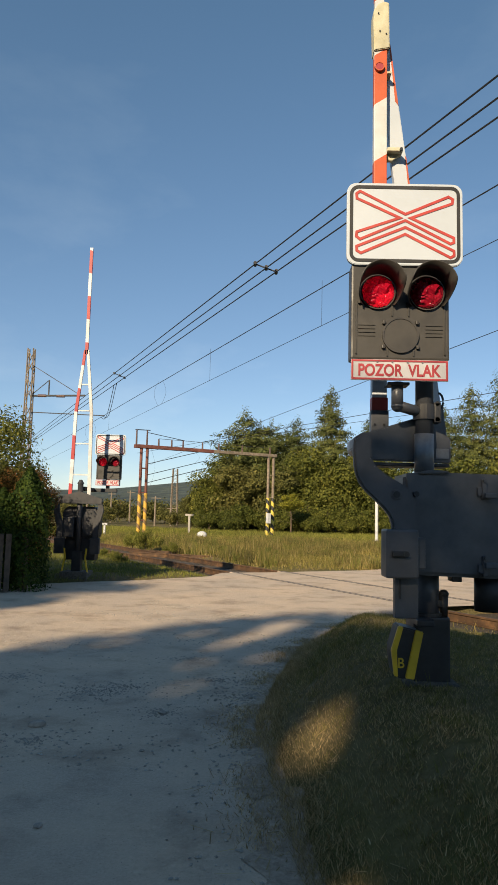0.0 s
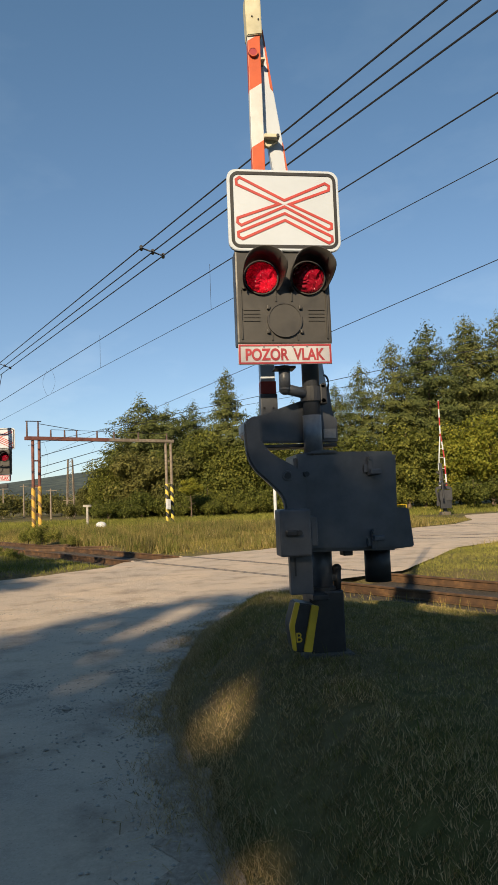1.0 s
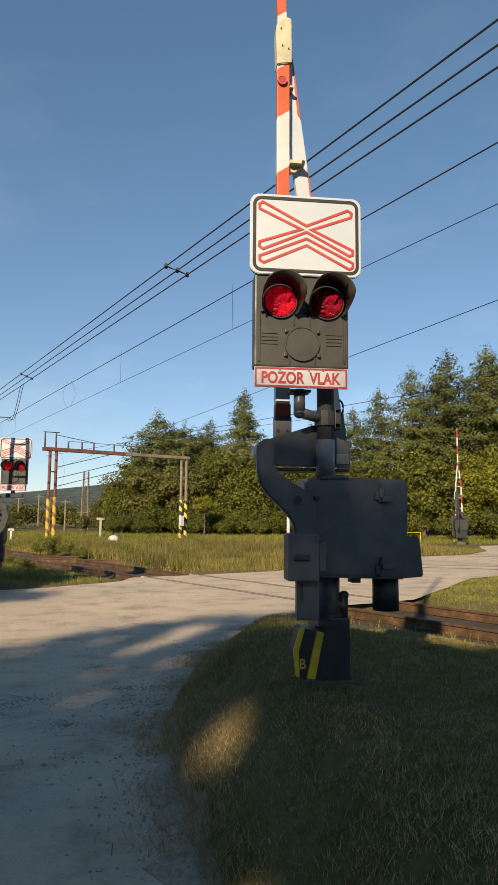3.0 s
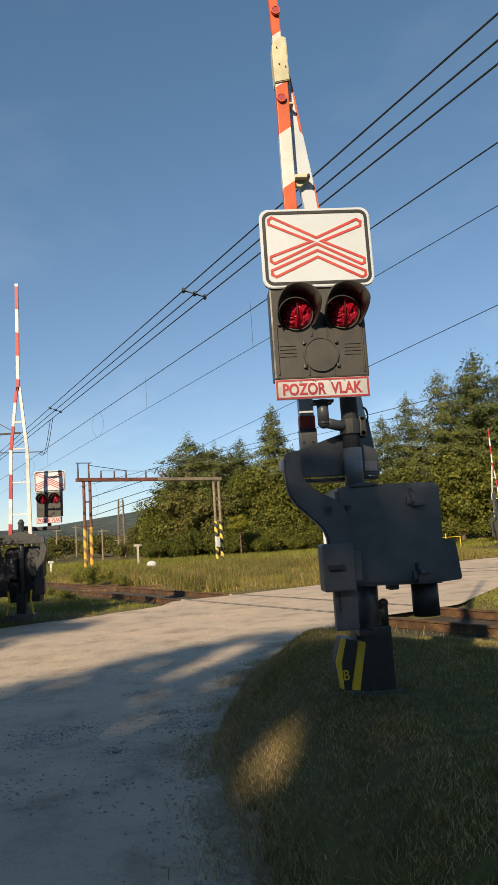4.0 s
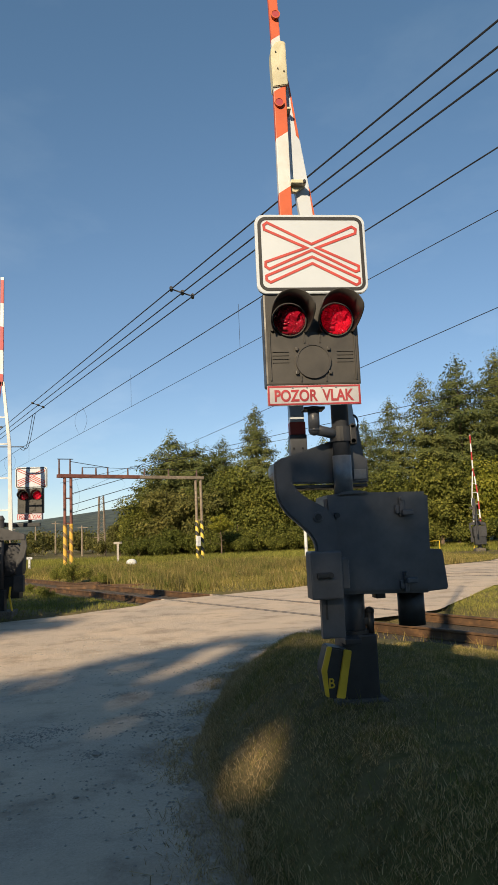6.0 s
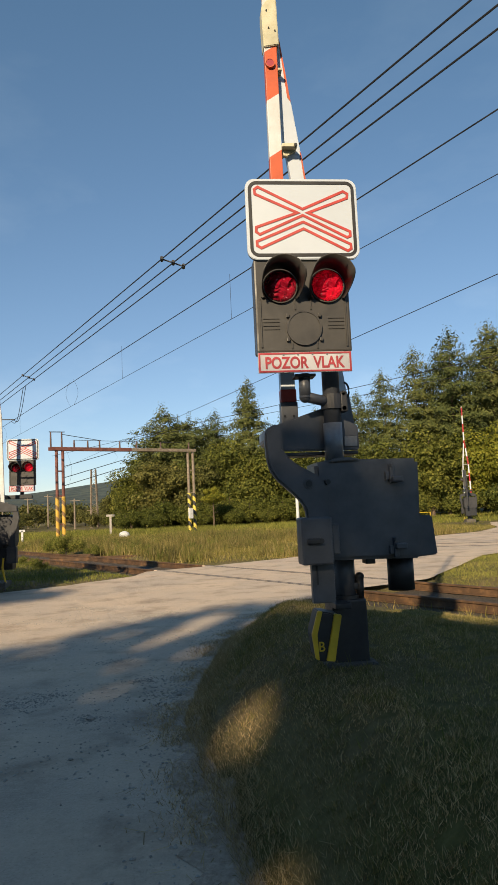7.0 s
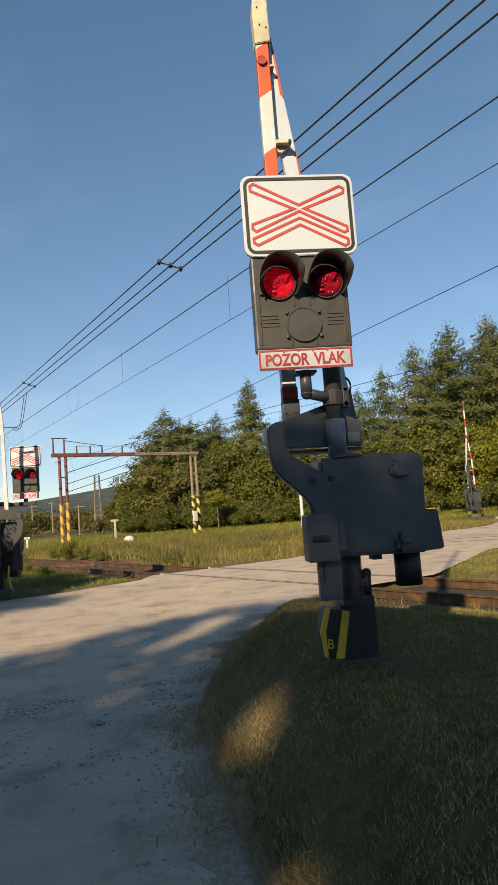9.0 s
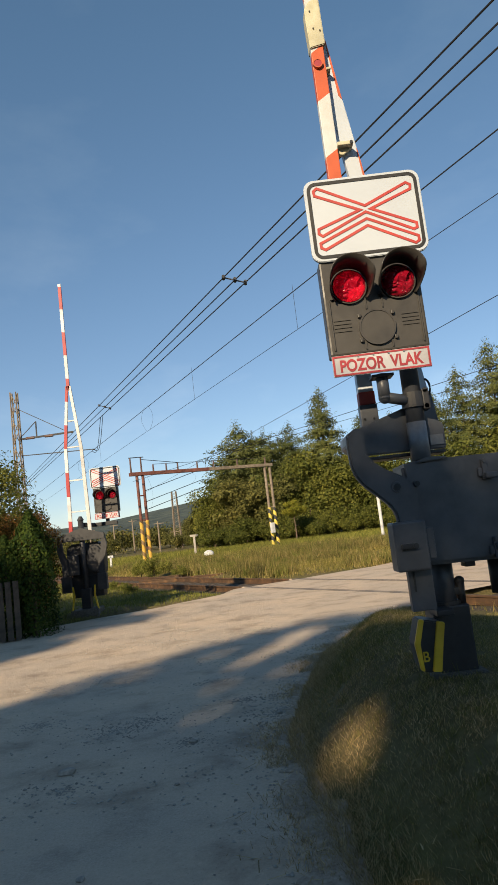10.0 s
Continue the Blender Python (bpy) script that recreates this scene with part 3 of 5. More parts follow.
# ---------------------------------------------------------------- crossing signals
def sign_board(parent, cx, y, z0, w=0.72, h=0.53):
    """White board with a black rim line and the red-outlined double crossbuck; front at y."""
    cz = z0 + h / 2
    mv = Matrix.Translation((cx, 0, cz))

    def put(bm):
        bmesh.ops.transform(bm, matrix=mv, verts=bm.verts[:])
        return bm

    board = part("sign_board", put(prism(round_rect(w, h, 0.06), y, y + 0.03, 0.004)), M_white, parent, "white board with red double crossbuck")
    part("back_plate", put(prism(round_rect(w - 0.02, h - 0.02, 0.055), y + 0.029, y + 0.036)), M_zinc, board, "bare grey back")
    rim = round_rect(w - 0.055, h - 0.055, 0.045)
    part("border_line", put(outline_ring(rim, 0.02, y - 0.004, y + 0.005)), M_black, board)
    k = w / 568
    cross = [(95, 107), (112, 94), (335, 209), (547, 116), (568, 129), (565, 151), (362, 228), (572, 326), (572, 349), (555, 356),
             (335, 241), (113, 340), (95, 326), (97, 303), (308, 228), (97, 131)]
    chevron = [(97, 376), (335, 276), (572, 392), (573, 415), (555, 426), (335, 311), (118, 410), (98, 398)]
    for name, pts in (("crossbuck_outline", cross), ("chevron_outline", chevron)):
        loop = [((x - 333) * k, (259 - z) * k) for x, z in pts]
        part(name, put(outline_ring(loop, 0.0165, y - 0.004, y + 0.005)), M_red, board)
    return board


def hood_mesh(r, length):
    """A visor open below, drawn forward (-y): long over the top and sides, cut back to the board at its lower edges."""
    bm = bmesh.new()
    n, rows = 32, []
    for rr in (r, r + 0.005):
        for y_end in (0, 1):
            row = []
            for i in range(n + 1):
                a = radians(-42 + 264 * i / n)
                q = min(1.0, max(0.0, (math.sin(a) + 0.67) / 0.95))
                up = 0.12 + 0.88 * q * q * (3 - 2 * q)
                row.append(bm.verts.new((rr * math.cos(a) * (1 + 0.14 * y_end), -y_end * length * up, rr * math.sin(a) * (1 + 0.12 * y_end))))
            rows.append(row)
    i0, i1, o0, o1 = rows
    for a, b in ((i0, i1), (o1, o0), (i1, o1), (o0, i0)):
        for i in range(n):
            bm.faces.new((a[i], a[i + 1], b[i + 1], b[i]))
    for i in (0, n):
        bm.faces.new((i0[i], i1[i], o1[i], o0[i]))
    bmesh.ops.recalc_face_normals(bm, faces=bm.faces[:])
    return bm


def lens_mesh(r, depth):
    bm = bmesh.new()
    bmesh.ops.create_uvsphere(bm, u_segments=28, v_segments=14, radius=1)
    bmesh.ops.rotate(bm, verts=bm.verts[:], matrix=Matrix.Rotation(radians(90), 3, "X"))
    bmesh.ops.transform(bm, matrix=Matrix.Diagonal((r, depth, r, 1)), verts=bm.verts[:])
    bmesh.ops.delete(bm, geom=[v for v in bm.verts if v.co.y > 0.001], context="VERTS")
    return bm


FLASHERS = []


def light_head(parent, x0, x1, y, z0, z1, lit=True):
    """Dark backboard with two hooded red lamps, a blank round cover and vent slots; front at y."""
    w, h = x1 - x0, z1 - z0
    k = w / 0.6
    head = part("light_head", box(x0, x1, y, y + 0.13, z0, z1, 0.012), M_head, parent, "dark grey light unit with two red lamps")
    cx = (x0 + x1) / 2
    for side in (-1, 1):
        lx, lz = cx + (0.01 + side * 0.149) * k, z0 + h * 0.695
        bezel = part("bezel", outline_ring([(lx + 0.103 * k * math.cos(a), lz + 0.103 * k * math.sin(a)) for a in np.linspace(0, 2 * math.pi, 28, endpoint=False)], 0.008, y - 0.018, y + 0.004), M_head, head)
        hood = part("hood", hood_mesh(0.113 * k, 0.21 * k), M_hood, head, "black visor open below", True)
        hood.location = (lx, y - 0.012, lz)
        glass = part("lens", lens_mesh(0.102 * k, 0.07), M_lens, head, "red ribbed glass lens", True)
        glass.location = (lx, y - 0.012, lz)
        glass.visible_shadow = False
        disc = bmesh.new()
        bmesh.ops.create_circle(disc, cap_ends=True, segments=24, radius=0.093 * k)
        bmesh.ops.transform(disc, matrix=pose(0, 0, 0, 90), verts=disc.verts[:])
        r = bmesh.ops.extrude_face_region(disc, geom=disc.faces[:])
        bmesh.ops.translate(disc, verts=[v for v in r["geom"] if isinstance(v, bmesh.types.BMVert)], vec=(0, 0.006, 0))
        bmesh.ops.recalc_face_normals(disc, faces=disc.faces[:])
        ob = part("reflector", disc, M_unlit, head, "turning reflector, lit on one side")
        ob.data.materials.append(M_lit)
        for p in ob.data.polygons:
            if p.normal.y < -0.9:
                p.material_index = 1
        ob.matrix_basis = pose(lx, y - 0.016, lz)
        FLASHERS.append((ob, side, (lx, y - 0.016, lz)))
        for s2 in (-1, 1):
            part("wing_nut", tube((lx + s2 * 0.115 * k, y - 0.02, lz - 0.06 * k), (lx + s2 * 0.115 * k, y + 0.01, lz - 0.06 * k), 0.012, 0.008, 8), M_hood, head)
    bm = tube((cx, y - 0.012, z0 + h * 0.25), (cx, y + 0.01, z0 + h * 0.25), 0.103 * k, 0.108 * k, 32)
    part("round_cover", bm, M_head, head, "blank round cover with clips")
    part("cover_ring", outline_ring([(cx + 0.106 * k * math.cos(a), z0 + h * 0.25 + 0.106 * k * math.sin(a)) for a in np.linspace(0, 2 * math.pi, 32, endpoint=False)], 0.01, y - 0.017, y), M_hood, head)
    for a in (38, 142, 215, 325):
        px, pz = cx + 0.128 * k * math.cos(radians(a)), z0 + h * 0.25 + 0.128 * k * math.sin(radians(a))
        part("clip", box(px - 0.009, px + 0.009, y - 0.02, y + 0.01, pz - 0.012, pz + 0.012, 0.003), M_hood, head)
    for side in (-1, 1):
        for i in range(4):
            sx, sz = cx + side * 0.205 * k, z0 + h * (0.36 - 0.038 * i)
            part("vent_slot", prism([(sx - 0.052, sz - 0.004), (sx + 0.052, sz - 0.004), (sx + 0.048, sz + 0.007), (sx - 0.048, sz + 0.007)], y - 0.006, y + 0.004), M_head, head)
        part("rib", box(cx + side * 0.05 * k - 0.004, cx + side * 0.05 * k + 0.004, y - 0.008, y + 0.004, z0 + h * 0.45, z0 + h * 0.6), M_head, head)
        part("rib", box(cx + side * 0.08 * k - 0.004, cx + side * 0.08 * k + 0.004, y - 0.008, y + 0.004, z0 + 0.02, z0 + h * 0.1), M_head, head)
        part("edge_rib", box(cx + side * (w / 2 - 0.03) - 0.004, cx + side * (w / 2 - 0.03) + 0.004, y - 0.01, y + 0.004, z0 + 0.03, z0 + h * 0.58), M_head, head)
    return head


def name_plate(parent, x0, x1, y, z0, z1):
    cx, cz, w, h = (x0 + x1) / 2, (z0 + z1) / 2, x1 - x0, z1 - z0
    plate = part("name_plate", box(x0, x1, y, y + 0.012, z0, z1), M_plate, parent, "white plate with red border and red letters")
    part("plate_border", outline_ring([(x0 + 0.008, z0 + 0.008), (x1 - 0.008, z0 + 0.008), (x1 - 0.008, z1 - 0.008), (x0 + 0.008, z1 - 0.008)], 0.011, y - 0.003, y + 0.002), M_redplate, plate)
    lettering("plate_letters", "POZOR VLAK", h * 0.6, w * 0.85, M_redplate, plate, (cx, y - 0.002, cz - 0.002), 0.03)
    for i in range(4):
        part("rivet", tube((x0 + w * (0.27 + 0.155 * i), y - 0.006, z1 - 0.016), (x0 + w * (0.27 + 0.155 * i), y + 0.002, z1 - 0.016), 0.005, 0.006, 8), M_zinc, plate)


def near_signal():
    t = tagged(empty("crossing_signal"), "grey crossing signal with warning board and raised orange-white barrier", "level crossing signal", "signals of the crossing")
    sign_board(t, 0.978, 4.15, 3.075)
    light_head(t, 0.652, 1.256, 4.17, 2.485, 3.085)
    name_plate(t, 0.652, 1.243, 4.155, 2.352, 2.48)
    # mast, standing behind the light unit
    part("mast", tube((1.145, 4.35, 2.04), (1.145, 4.35, 3.5), 0.056, None, 24), M_steel, t, smooth=True)
    part("mast_sleeve", tube((1.143, 4.35, 1.78), (1.143, 4.35, 2.05), 0.061, None, 24), M_zinc, t, "bare metal sleeve of the mast", True)
    part("mast_foot", tube((1.15, 4.35, 0.9), (1.15, 4.35, 1.25), 0.08, None, 24), M_steel, t, smooth=True)
    part("foot_flange", tube((1.15, 4.35, 0.93), (1.15, 4.35, 0.955), 0.1, None, 20), M_dark, t)
    bm = tube((0.955, 4.26, 2.36), (0.955, 4.26, 2.2), 0.037)
    tube((0.955, 4.26, 2.215), (1.13, 4.34, 2.185), 0.034, bm=bm)
    bmesh.ops.create_uvsphere(bm, u_segments=14, v_segments=10, radius=0.038, matrix=Matrix.Translation((0.955, 4.26, 2.212)))
    part("head_bracket", bm, M_steel, t, "bent pipe that carries the light unit", True)
    part("bracket_flange", box(0.885, 1.02, 4.2, 4.32, 2.335, 2.352, 0.004), M_dark, t)
    for z in (2.14, 2.24):
        part("clamp_bolt", tube((1.215, 4.3, z), (1.215, 4.38, z), 0.016, None, 8), M_dark, t)
    # clamp and ear take the darkened steel, their shade is in the colour
    part("clamp", tube((1.145, 4.35, 2.14), (1.145, 4.35, 2.235), 0.072, None, 20), M_shaded, t, smooth=False)
    part("clamp_ear", box(1.195, 1.24, 4.3, 4.4, 2.12, 2.25, 0.008), M_shaded, t)
    part("cable_loop", sweep([Vector((1.247 + 0.03 * math.sin(0.35 * i), 4.4, 2.27 + 0.055 * math.cos(0.35 * i))) for i in range(10)], 0.007), M_dark, t)
    # barrier machine
    cab = part("machine_case", prism([(1.0, 1.19), (1.605, 1.175), (1.622, 1.79), (1.1, 1.8), (0.965, 1.785), (0.985, 1.3)], 4.13, 4.52, 0.022), M_steel, t, "large blue-grey machine case")
    part("lid_lip", prism([(1.06, 1.784), (1.2, 1.79), (1.24, 1.792), (1.24, 1.8), (1.2, 1.808), (1.15, 1.812), (1.09, 1.804), (1.06, 1.79)], 4.122, 4.528, 0.004), M_steel, cab)
    for z, s in ((1.7, 1), (1.25, -1)):
        bm = box(1.425, 1.455, 4.105, 4.135, z - 0.06, z + 0.06, 0.006)
        box(1.4, 1.425, 4.11, 4.135, z - 0.04, z + 0.01, 0.004, bm)
        box(1.43, 1.5, 4.07, 4.11, z - 0.055 if s > 0 else z - 0.01, z - 0.02 if s > 0 else z + 0.025, 0.008, bm)
        tube((1.44, 4.09, z + 0.05), (1.44, 4.13, z + 0.05), 0.012, None, 8, bm)
        part("hasp", bm, M_steel, cab, "bolted hasp of the case door")
    part("case_foot", box(1.27, 1.33, 4.2, 4.3, 1.15, 1.19, 0.006), M_dark, cab)
    part("side_case", prism([(1.6, 1.175), (1.74, 1.185), (1.718, 1.43), (1.61, 1.44)], 4.22, 4.46, 0.008), M_steel, t, "small side case")
    part("motor_drum", tube((1.51, 4.28, 0.975), (1.51, 4.28, 1.19), 0.082, None, 24), M_dark, t, "black drum under the machine case", True)
    # swinging arm with its counterweights
    arm = [(0.668, 1.985), (0.664, 1.93), (0.672, 1.81), (0.69, 1.745), (0.73, 1.685), (0.8, 1.62), (0.865, 1.555), (0.893, 1.505), (0.9, 1.44),
           (1.03, 1.44), (1.045, 1.6), (1.03, 1.655), (1.005, 1.69), (0.95, 1.725), (0.86, 1.775), (0.8, 1.825), (0.775, 1.87), (0.77, 2.025), (0.72, 2.02)]
    a = part("swing_arm", prism([(x * 0.985 + 0.0, z * 0.99 + 0.013) for x, z in arm], 4.04, 4.1, 0.012), M_steel, t, "bent swinging arm of the barrier")
    part("arm_web", prism([(0.665, 1.99), (0.665, 1.93), (0.7, 1.9), (0.765, 1.9), (0.765, 2.02), (0.72, 2.025)], 4.1, 4.4, 0.006), M_steel, a)
    for x, z, r in ((0.905, 1.655, 0.02), (1.02, 1.66, 0.016)):
        part("pivot_pin", tube((x, 4.025, z), (x, 4.2, z), r, None, 14), M_dark, a)
    part("pivot_boss", tube((0.905, 4.032, 1.655), (0.905, 4.05, 1.655), 0.03, 0.034, 18), M_steel, a)
    cw = part("counterweight_case", box(0.835, 1.02, 3.97, 4.14, 1.18, 1.455, 0.012), M_steel, t, "small counterweight case")
    part("case_side", box(1.02, 1.065, 4.0, 4.14, 1.235, 1.41, 0.006), M_steel, cw)
    part("latch", box(0.865, 0.955, 3.945, 3.975, 1.3, 1.335, 0.008), M_dark, cw)
    part("latch_knob", tube((0.945, 3.94, 1.318), (0.945, 3.975, 1.318), 0.016, None, 10), M_dark, cw)
    part("weight_plate", box(0.9, 1.035, 4.05, 4.11, 0.95, 1.2, 0.006), M_steel, t, "flat counterweight plate")
    part("plate_slot", box(0.925, 0.935, 4.042, 4.052, 1.06, 1.17), M_dark, t)
    part("cross_beam", prism([(0.775, 1.885), (1.325, 1.875), (1.325, 2.035), (1.1, 2.16), (0.775, 2.055)], 4.4, 4.45, 0.008), M_steel, t, "gabled cross beam that holds the boom legs")
    part("beam_sole", box(0.79, 1.32, 4.41, 4.6, 1.85, 1.872, 0.004), M_dark, t)
    part("beam_label", box(1.225, 1.31, 4.39, 4.396, 1.9, 1.965, 0.002), M_zinc, t, "pale metal plate")
    for z in (1.93, 2.0):
        part("beam_bolt", tube((0.8, 4.39, z), (0.8, 4.41, z), 0.012, None, 8), M_dark, t)
    # raised boom
    part("boom_leg", box(0.838, 0.926, 4.47, 4.53, 1.98, 4.76, 0.004), M_boom, t, "orange and white banded hollow boom leg")
    part("boom_leg", prism([(1.236, 1.98), (1.340, 1.98), (0.952, 4.88), (0.848, 4.88)], 4.54, 4.6, 0.004), M_white, t, "white hollow boom leg")
    for z0, z1 in ((4.4, 4.82), (3.6, 3.985), (2.75, 3.2)):
        x0, x1 = 1.091 - 0.134 * (z0 - 3.84), 1.091 - 0.134 * (z1 - 3.84)
        part("orange_flank", prism([(x0 - 0.021, z0), (x0 + 0.001, z0 - 0.03), (x1 + 0.001, z1), (x1 - 0.008, z1 + 0.02)], 4.536, 4.602), M_orange, t)
    bm = tube((1.252, 4.32, 0.93), (1.252, 4.32, 1.06), 0.024, 0.028, 12)
    bmesh.ops.create_uvsphere(bm, u_segments=14, v_segments=10, radius=0.031, matrix=Matrix.Translation((1.252, 4.32, 1.065)) @ Matrix.Diagonal((1, 0.9, 0.9, 1)))
    box(1.2, 1.252, 4.3, 4.34, 0.985, 1.03, 0.004, bm)
    part("release_lever", bm, M_dark, t, "rounded black release lever", True)
    part("white_sleeve", box(0.834, 0.93, 4.462, 4.538, 2.3, 2.7, 0.003), M_white, t)
    part("leg_shoe", box(0.828, 0.942, 4.46, 4.54, 1.95, 2.215, 0.006), M_steel, t, "grey steel shoe of the leg")
    part("red_collar", box(0.832, 0.936, 4.46, 4.54, 2.217, 2.299, 0.003), M_red, t)
    part("leg_shoe", prism([(1.205, 1.95), (1.35, 1.95), (1.312, 2.27), (1.19, 2.27)], 4.53, 4.61, 0.004), M_steel, t)
    sp = part("boom_spacer", box(0.926, 1.032, 4.45, 4.61, 3.99, 4.015, 0.004), M_cream, t, "yellowed spacer between the boom legs")
    part("spacer_rib", prism([(0.927, 3.99), (1.025, 3.99), (0.965, 3.945), (0.927, 3.955)], 4.5, 4.53, 0.002), M_cream, sp)
    part("spacer_bolt", tube((1.018, 4.44, 4.0), (1.018, 4.47, 4.0), 0.011, None, 8), M_dark, sp)
    part("boom_spacer", box(0.926, 0.955, 4.46, 4.6, 4.555, 4.57, 0.003), M_cream, t)
    part("boom_socket", prism([(0.834, 4.72), (0.94, 4.74), (0.936, 5.075), (0.905, 5.085), (0.866, 5.07), (0.83, 5.02), (0.828, 4.94)], 4.455, 4.56, 0.005), M_cream, t, "scuffed white socket of the boom's tip")
    for x, z in ((0.862, 4.99), (0.872, 4.86), (0.916, 4.84)):
        part("socket_bolt", tube((x, 4.447, z), (x, 4.458, z), 0.005, None, 8), M_dark, t)
    part("boom_tip_pole", prism([(0.842, 5.0), (0.908, 5.0), (0.846, 7.5), (0.786, 7.5)], 4.475, 4.525, 0.004), M_boom, t)
    for x, z in ((0.871, 4.6), (0.876, 5.29)):
        part("reflector_disc", tube((x, 4.452, z), (x, 4.473, z), 0.029, None, 16), M_redplate, t, "round red reflector")
        part("disc_rim", outline_ring([(x + 0.03 * math.cos(q), z + 0.03 * math.sin(q)) for q in np.linspace(0, 2 * math.pi, 16, endpoint=False)], 0.006, 4.449, 4.473), M_orange, t)
    for x, z in ((0.85, 2.12), (0.85, 2.02), (0.91, 2.12), (0.91, 2.02)):
        part("leg_rivet", tube((x, 4.452, z), (x, 4.472, z), 0.008, 0.006, 8), M_dark, t)
    # base and the striped guard
    part("base_post", box(1.05, 1.27, 4.24, 4.46, 0.5, 0.935, 0.012), M_dark, t, "black square base post")
    part("base_cap", box(1.04, 1.14, 4.1, 4.3, 0.9, 0.935, 0.006), M_dark, t)
    part("foundation", box(0.99, 1.31, 4.17, 4.5, 0.36, 0.562, 0.02), M_concrete, t, "concrete foundation slab")
    guard = part("guard", prism([(0.912, 0.916), (0.872, 0.786), (0.888, 0.65), (0.92, 0.628), (0.99, 0.632), (1.018, 0.778), (1.04, 0.886), (0.97, 0.906)], 3.99, 4.16, 0.008), M_dark, t, "black guard with yellow edges")
    part("yellow_edge", prism([(0.907, 0.92), (0.934, 0.914), (0.897, 0.785), (0.903, 0.64), (0.882, 0.648), (0.866, 0.786)], 3.972, 4.0, 0.004), M_yellow, guard)
    part("yellow_edge", prism([(1.003, 0.898), (1.046, 0.888), (1.022, 0.778), (0.993, 0.629), (0.944, 0.636), (0.977, 0.781)], 3.972, 4.0, 0.004), M_yellow, guard)
    lettering("letter", "B", 0.055, 0.034, M_yellow, guard, (0.923, 3.985, 0.716), 0.01)
    return t


def far_signal(label, origin, turn, back=False, boom_top=7.47):
    """The same kind of signal farther off: machine, gabled beam, A-shaped boom, light unit on a side arm."""
    t = tagged(empty("crossing_signal", Matrix.Translation(origin) @ pose(0, 0, 0, 0, 0, turn)), label, "level crossing signal", "signals of the crossing")
    part("foundation", box(-0.3, 0.3, -0.3, 0.3, -0.3, 0.12, 0.02), M_concrete, t)
    part("base_post", box(-0.1, 0.1, -0.1, 0.1, 0.05, 0.55, 0.01), M_dark, t)
    # mast, machine and arms: tree shade is painted in with the darkened steel
    part("mast", tube((0, 0, 0.3), (0, 0, 2.05), 0.062, None, 16), M_shaded, t, smooth=True)
    part("mast_cap", tube((0, 0, 2.05), (0, 0, 2.14), 0.08, 0.03, 16), M_shaded, t)
    case = part("machine_case", prism([(-0.4, 0.9), (-0.33, 0.82), (0.36, 0.82), (0.42, 0.9), (0.42, 1.42), (0.34, 1.54), (-0.3, 1.54), (-0.4, 1.44)], 0.09, 0.5, 0.03), M_shaded, t, "blue-grey machine case")
    part("inspection_box", box(-0.34, -0.1, -0.06, 0.1, 0.86, 1.3, 0.015), M_shaded, case)
    part("drum", prism([(0.24 + 0.17 * math.cos(a), 1.18 + 0.3 * math.sin(a)) for a in np.linspace(0, 6.2832, 20, endpoint=False)], -0.04, 0.1, 0.02), M_shaded, case)
    part("lower_case", box(-0.34, 0.36, 0.12, 0.46, 0.35, 0.82, 0.02), M_dark, t)
    part("cross_beam", prism([(-0.52, 1.6), (0.52, 1.6), (0.52, 1.72), (0, 1.88), (-0.52, 1.72)], -0.12, -0.02, 0.008), M_shaded, t, "gabled cross beam")
    for s in (-1, 1):
        part("swing_arm", prism([(s * 0.52, 1.68), (s * 0.44, 1.68), (s * 0.42, 1.4), (s * 0.33, 1.15), (s * 0.33, 0.75), (s * 0.47, 0.75), (s * 0.47, 1.1), (s * 0.56, 1.45)], -0.1, -0.03, 0.006), M_shaded, t)
        part("weight_plate", box(min(s * 0.29, s * 0.5), max(s * 0.29, s * 0.5), -0.13, 0.0, 0.5, 0.85, 0.008), M_shaded, t)
        leg = [(s * 0.255, 1.7), (s * 0.175, 1.7), (s * 0.14, 3.67), (s * 0.0, 5.1), (s * 0.06, 5.1), (s * 0.21, 3.67)]
        part("boom_leg", prism(leg, -0.085, -0.035, 0.003), M_boomfar if s < 0 else M_whitew, t, "banded hollow boom leg")
        part("guard_edge", prism([(s * 0.27, 0.1), (s * 0.3, 0.1), (s * 0.24, 0.42), (s * 0.26, 0.62), (s * 0.23, 0.62), (s * 0.205, 0.42)], -0.2, -0.17), M_yellow, t, "yellow edge of the guard")
    for z in (2.25, 2.95, 3.7, 4.3):
        w = 0.17 if z < 3.6 else 0.13
        part("boom_rung", box(-w, w, -0.075, -0.045, z - 0.015, z + 0.015), M_whitew, t)
    part("boom_tip_pole", box(-0.036, 0.036, -0.085, -0.035, 5.0, boom_top, 0.003), M_boomfar, t)
    # light unit on its own post behind the machine, held by a side arm
    had = set(t.children)
    part("side_arm", box(0.0, 0.62, 0.95, 1.05, 1.9, 1.99, 0.01), M_dark, t)
    part("arm_strut", box(0.0, 0.09, 0.05, 1.0, 1.9, 1.99, 0.01), M_dark, t)
    part("head_post", box(0.33, 0.41, 1.06, 1.14, 1.0 if back else 1.95, 3.25, 0.01), M_shaded, t)
    sign_board(t, 0.42, 0.98, 2.79, 0.73, 0.5)
    light_head(t, 0.1, 0.69, 1.0, 2.21, 2.80)
    name_plate(t, 0.1, 0.69, 0.98, 2.06, 2.2)
    if back:
        swing = Matrix.Translation((0.37, 1.1, 0)) @ Matrix.Rotation(radians(62), 4, "Z") @ Matrix.Translation((-0.37, -1.1, 0))
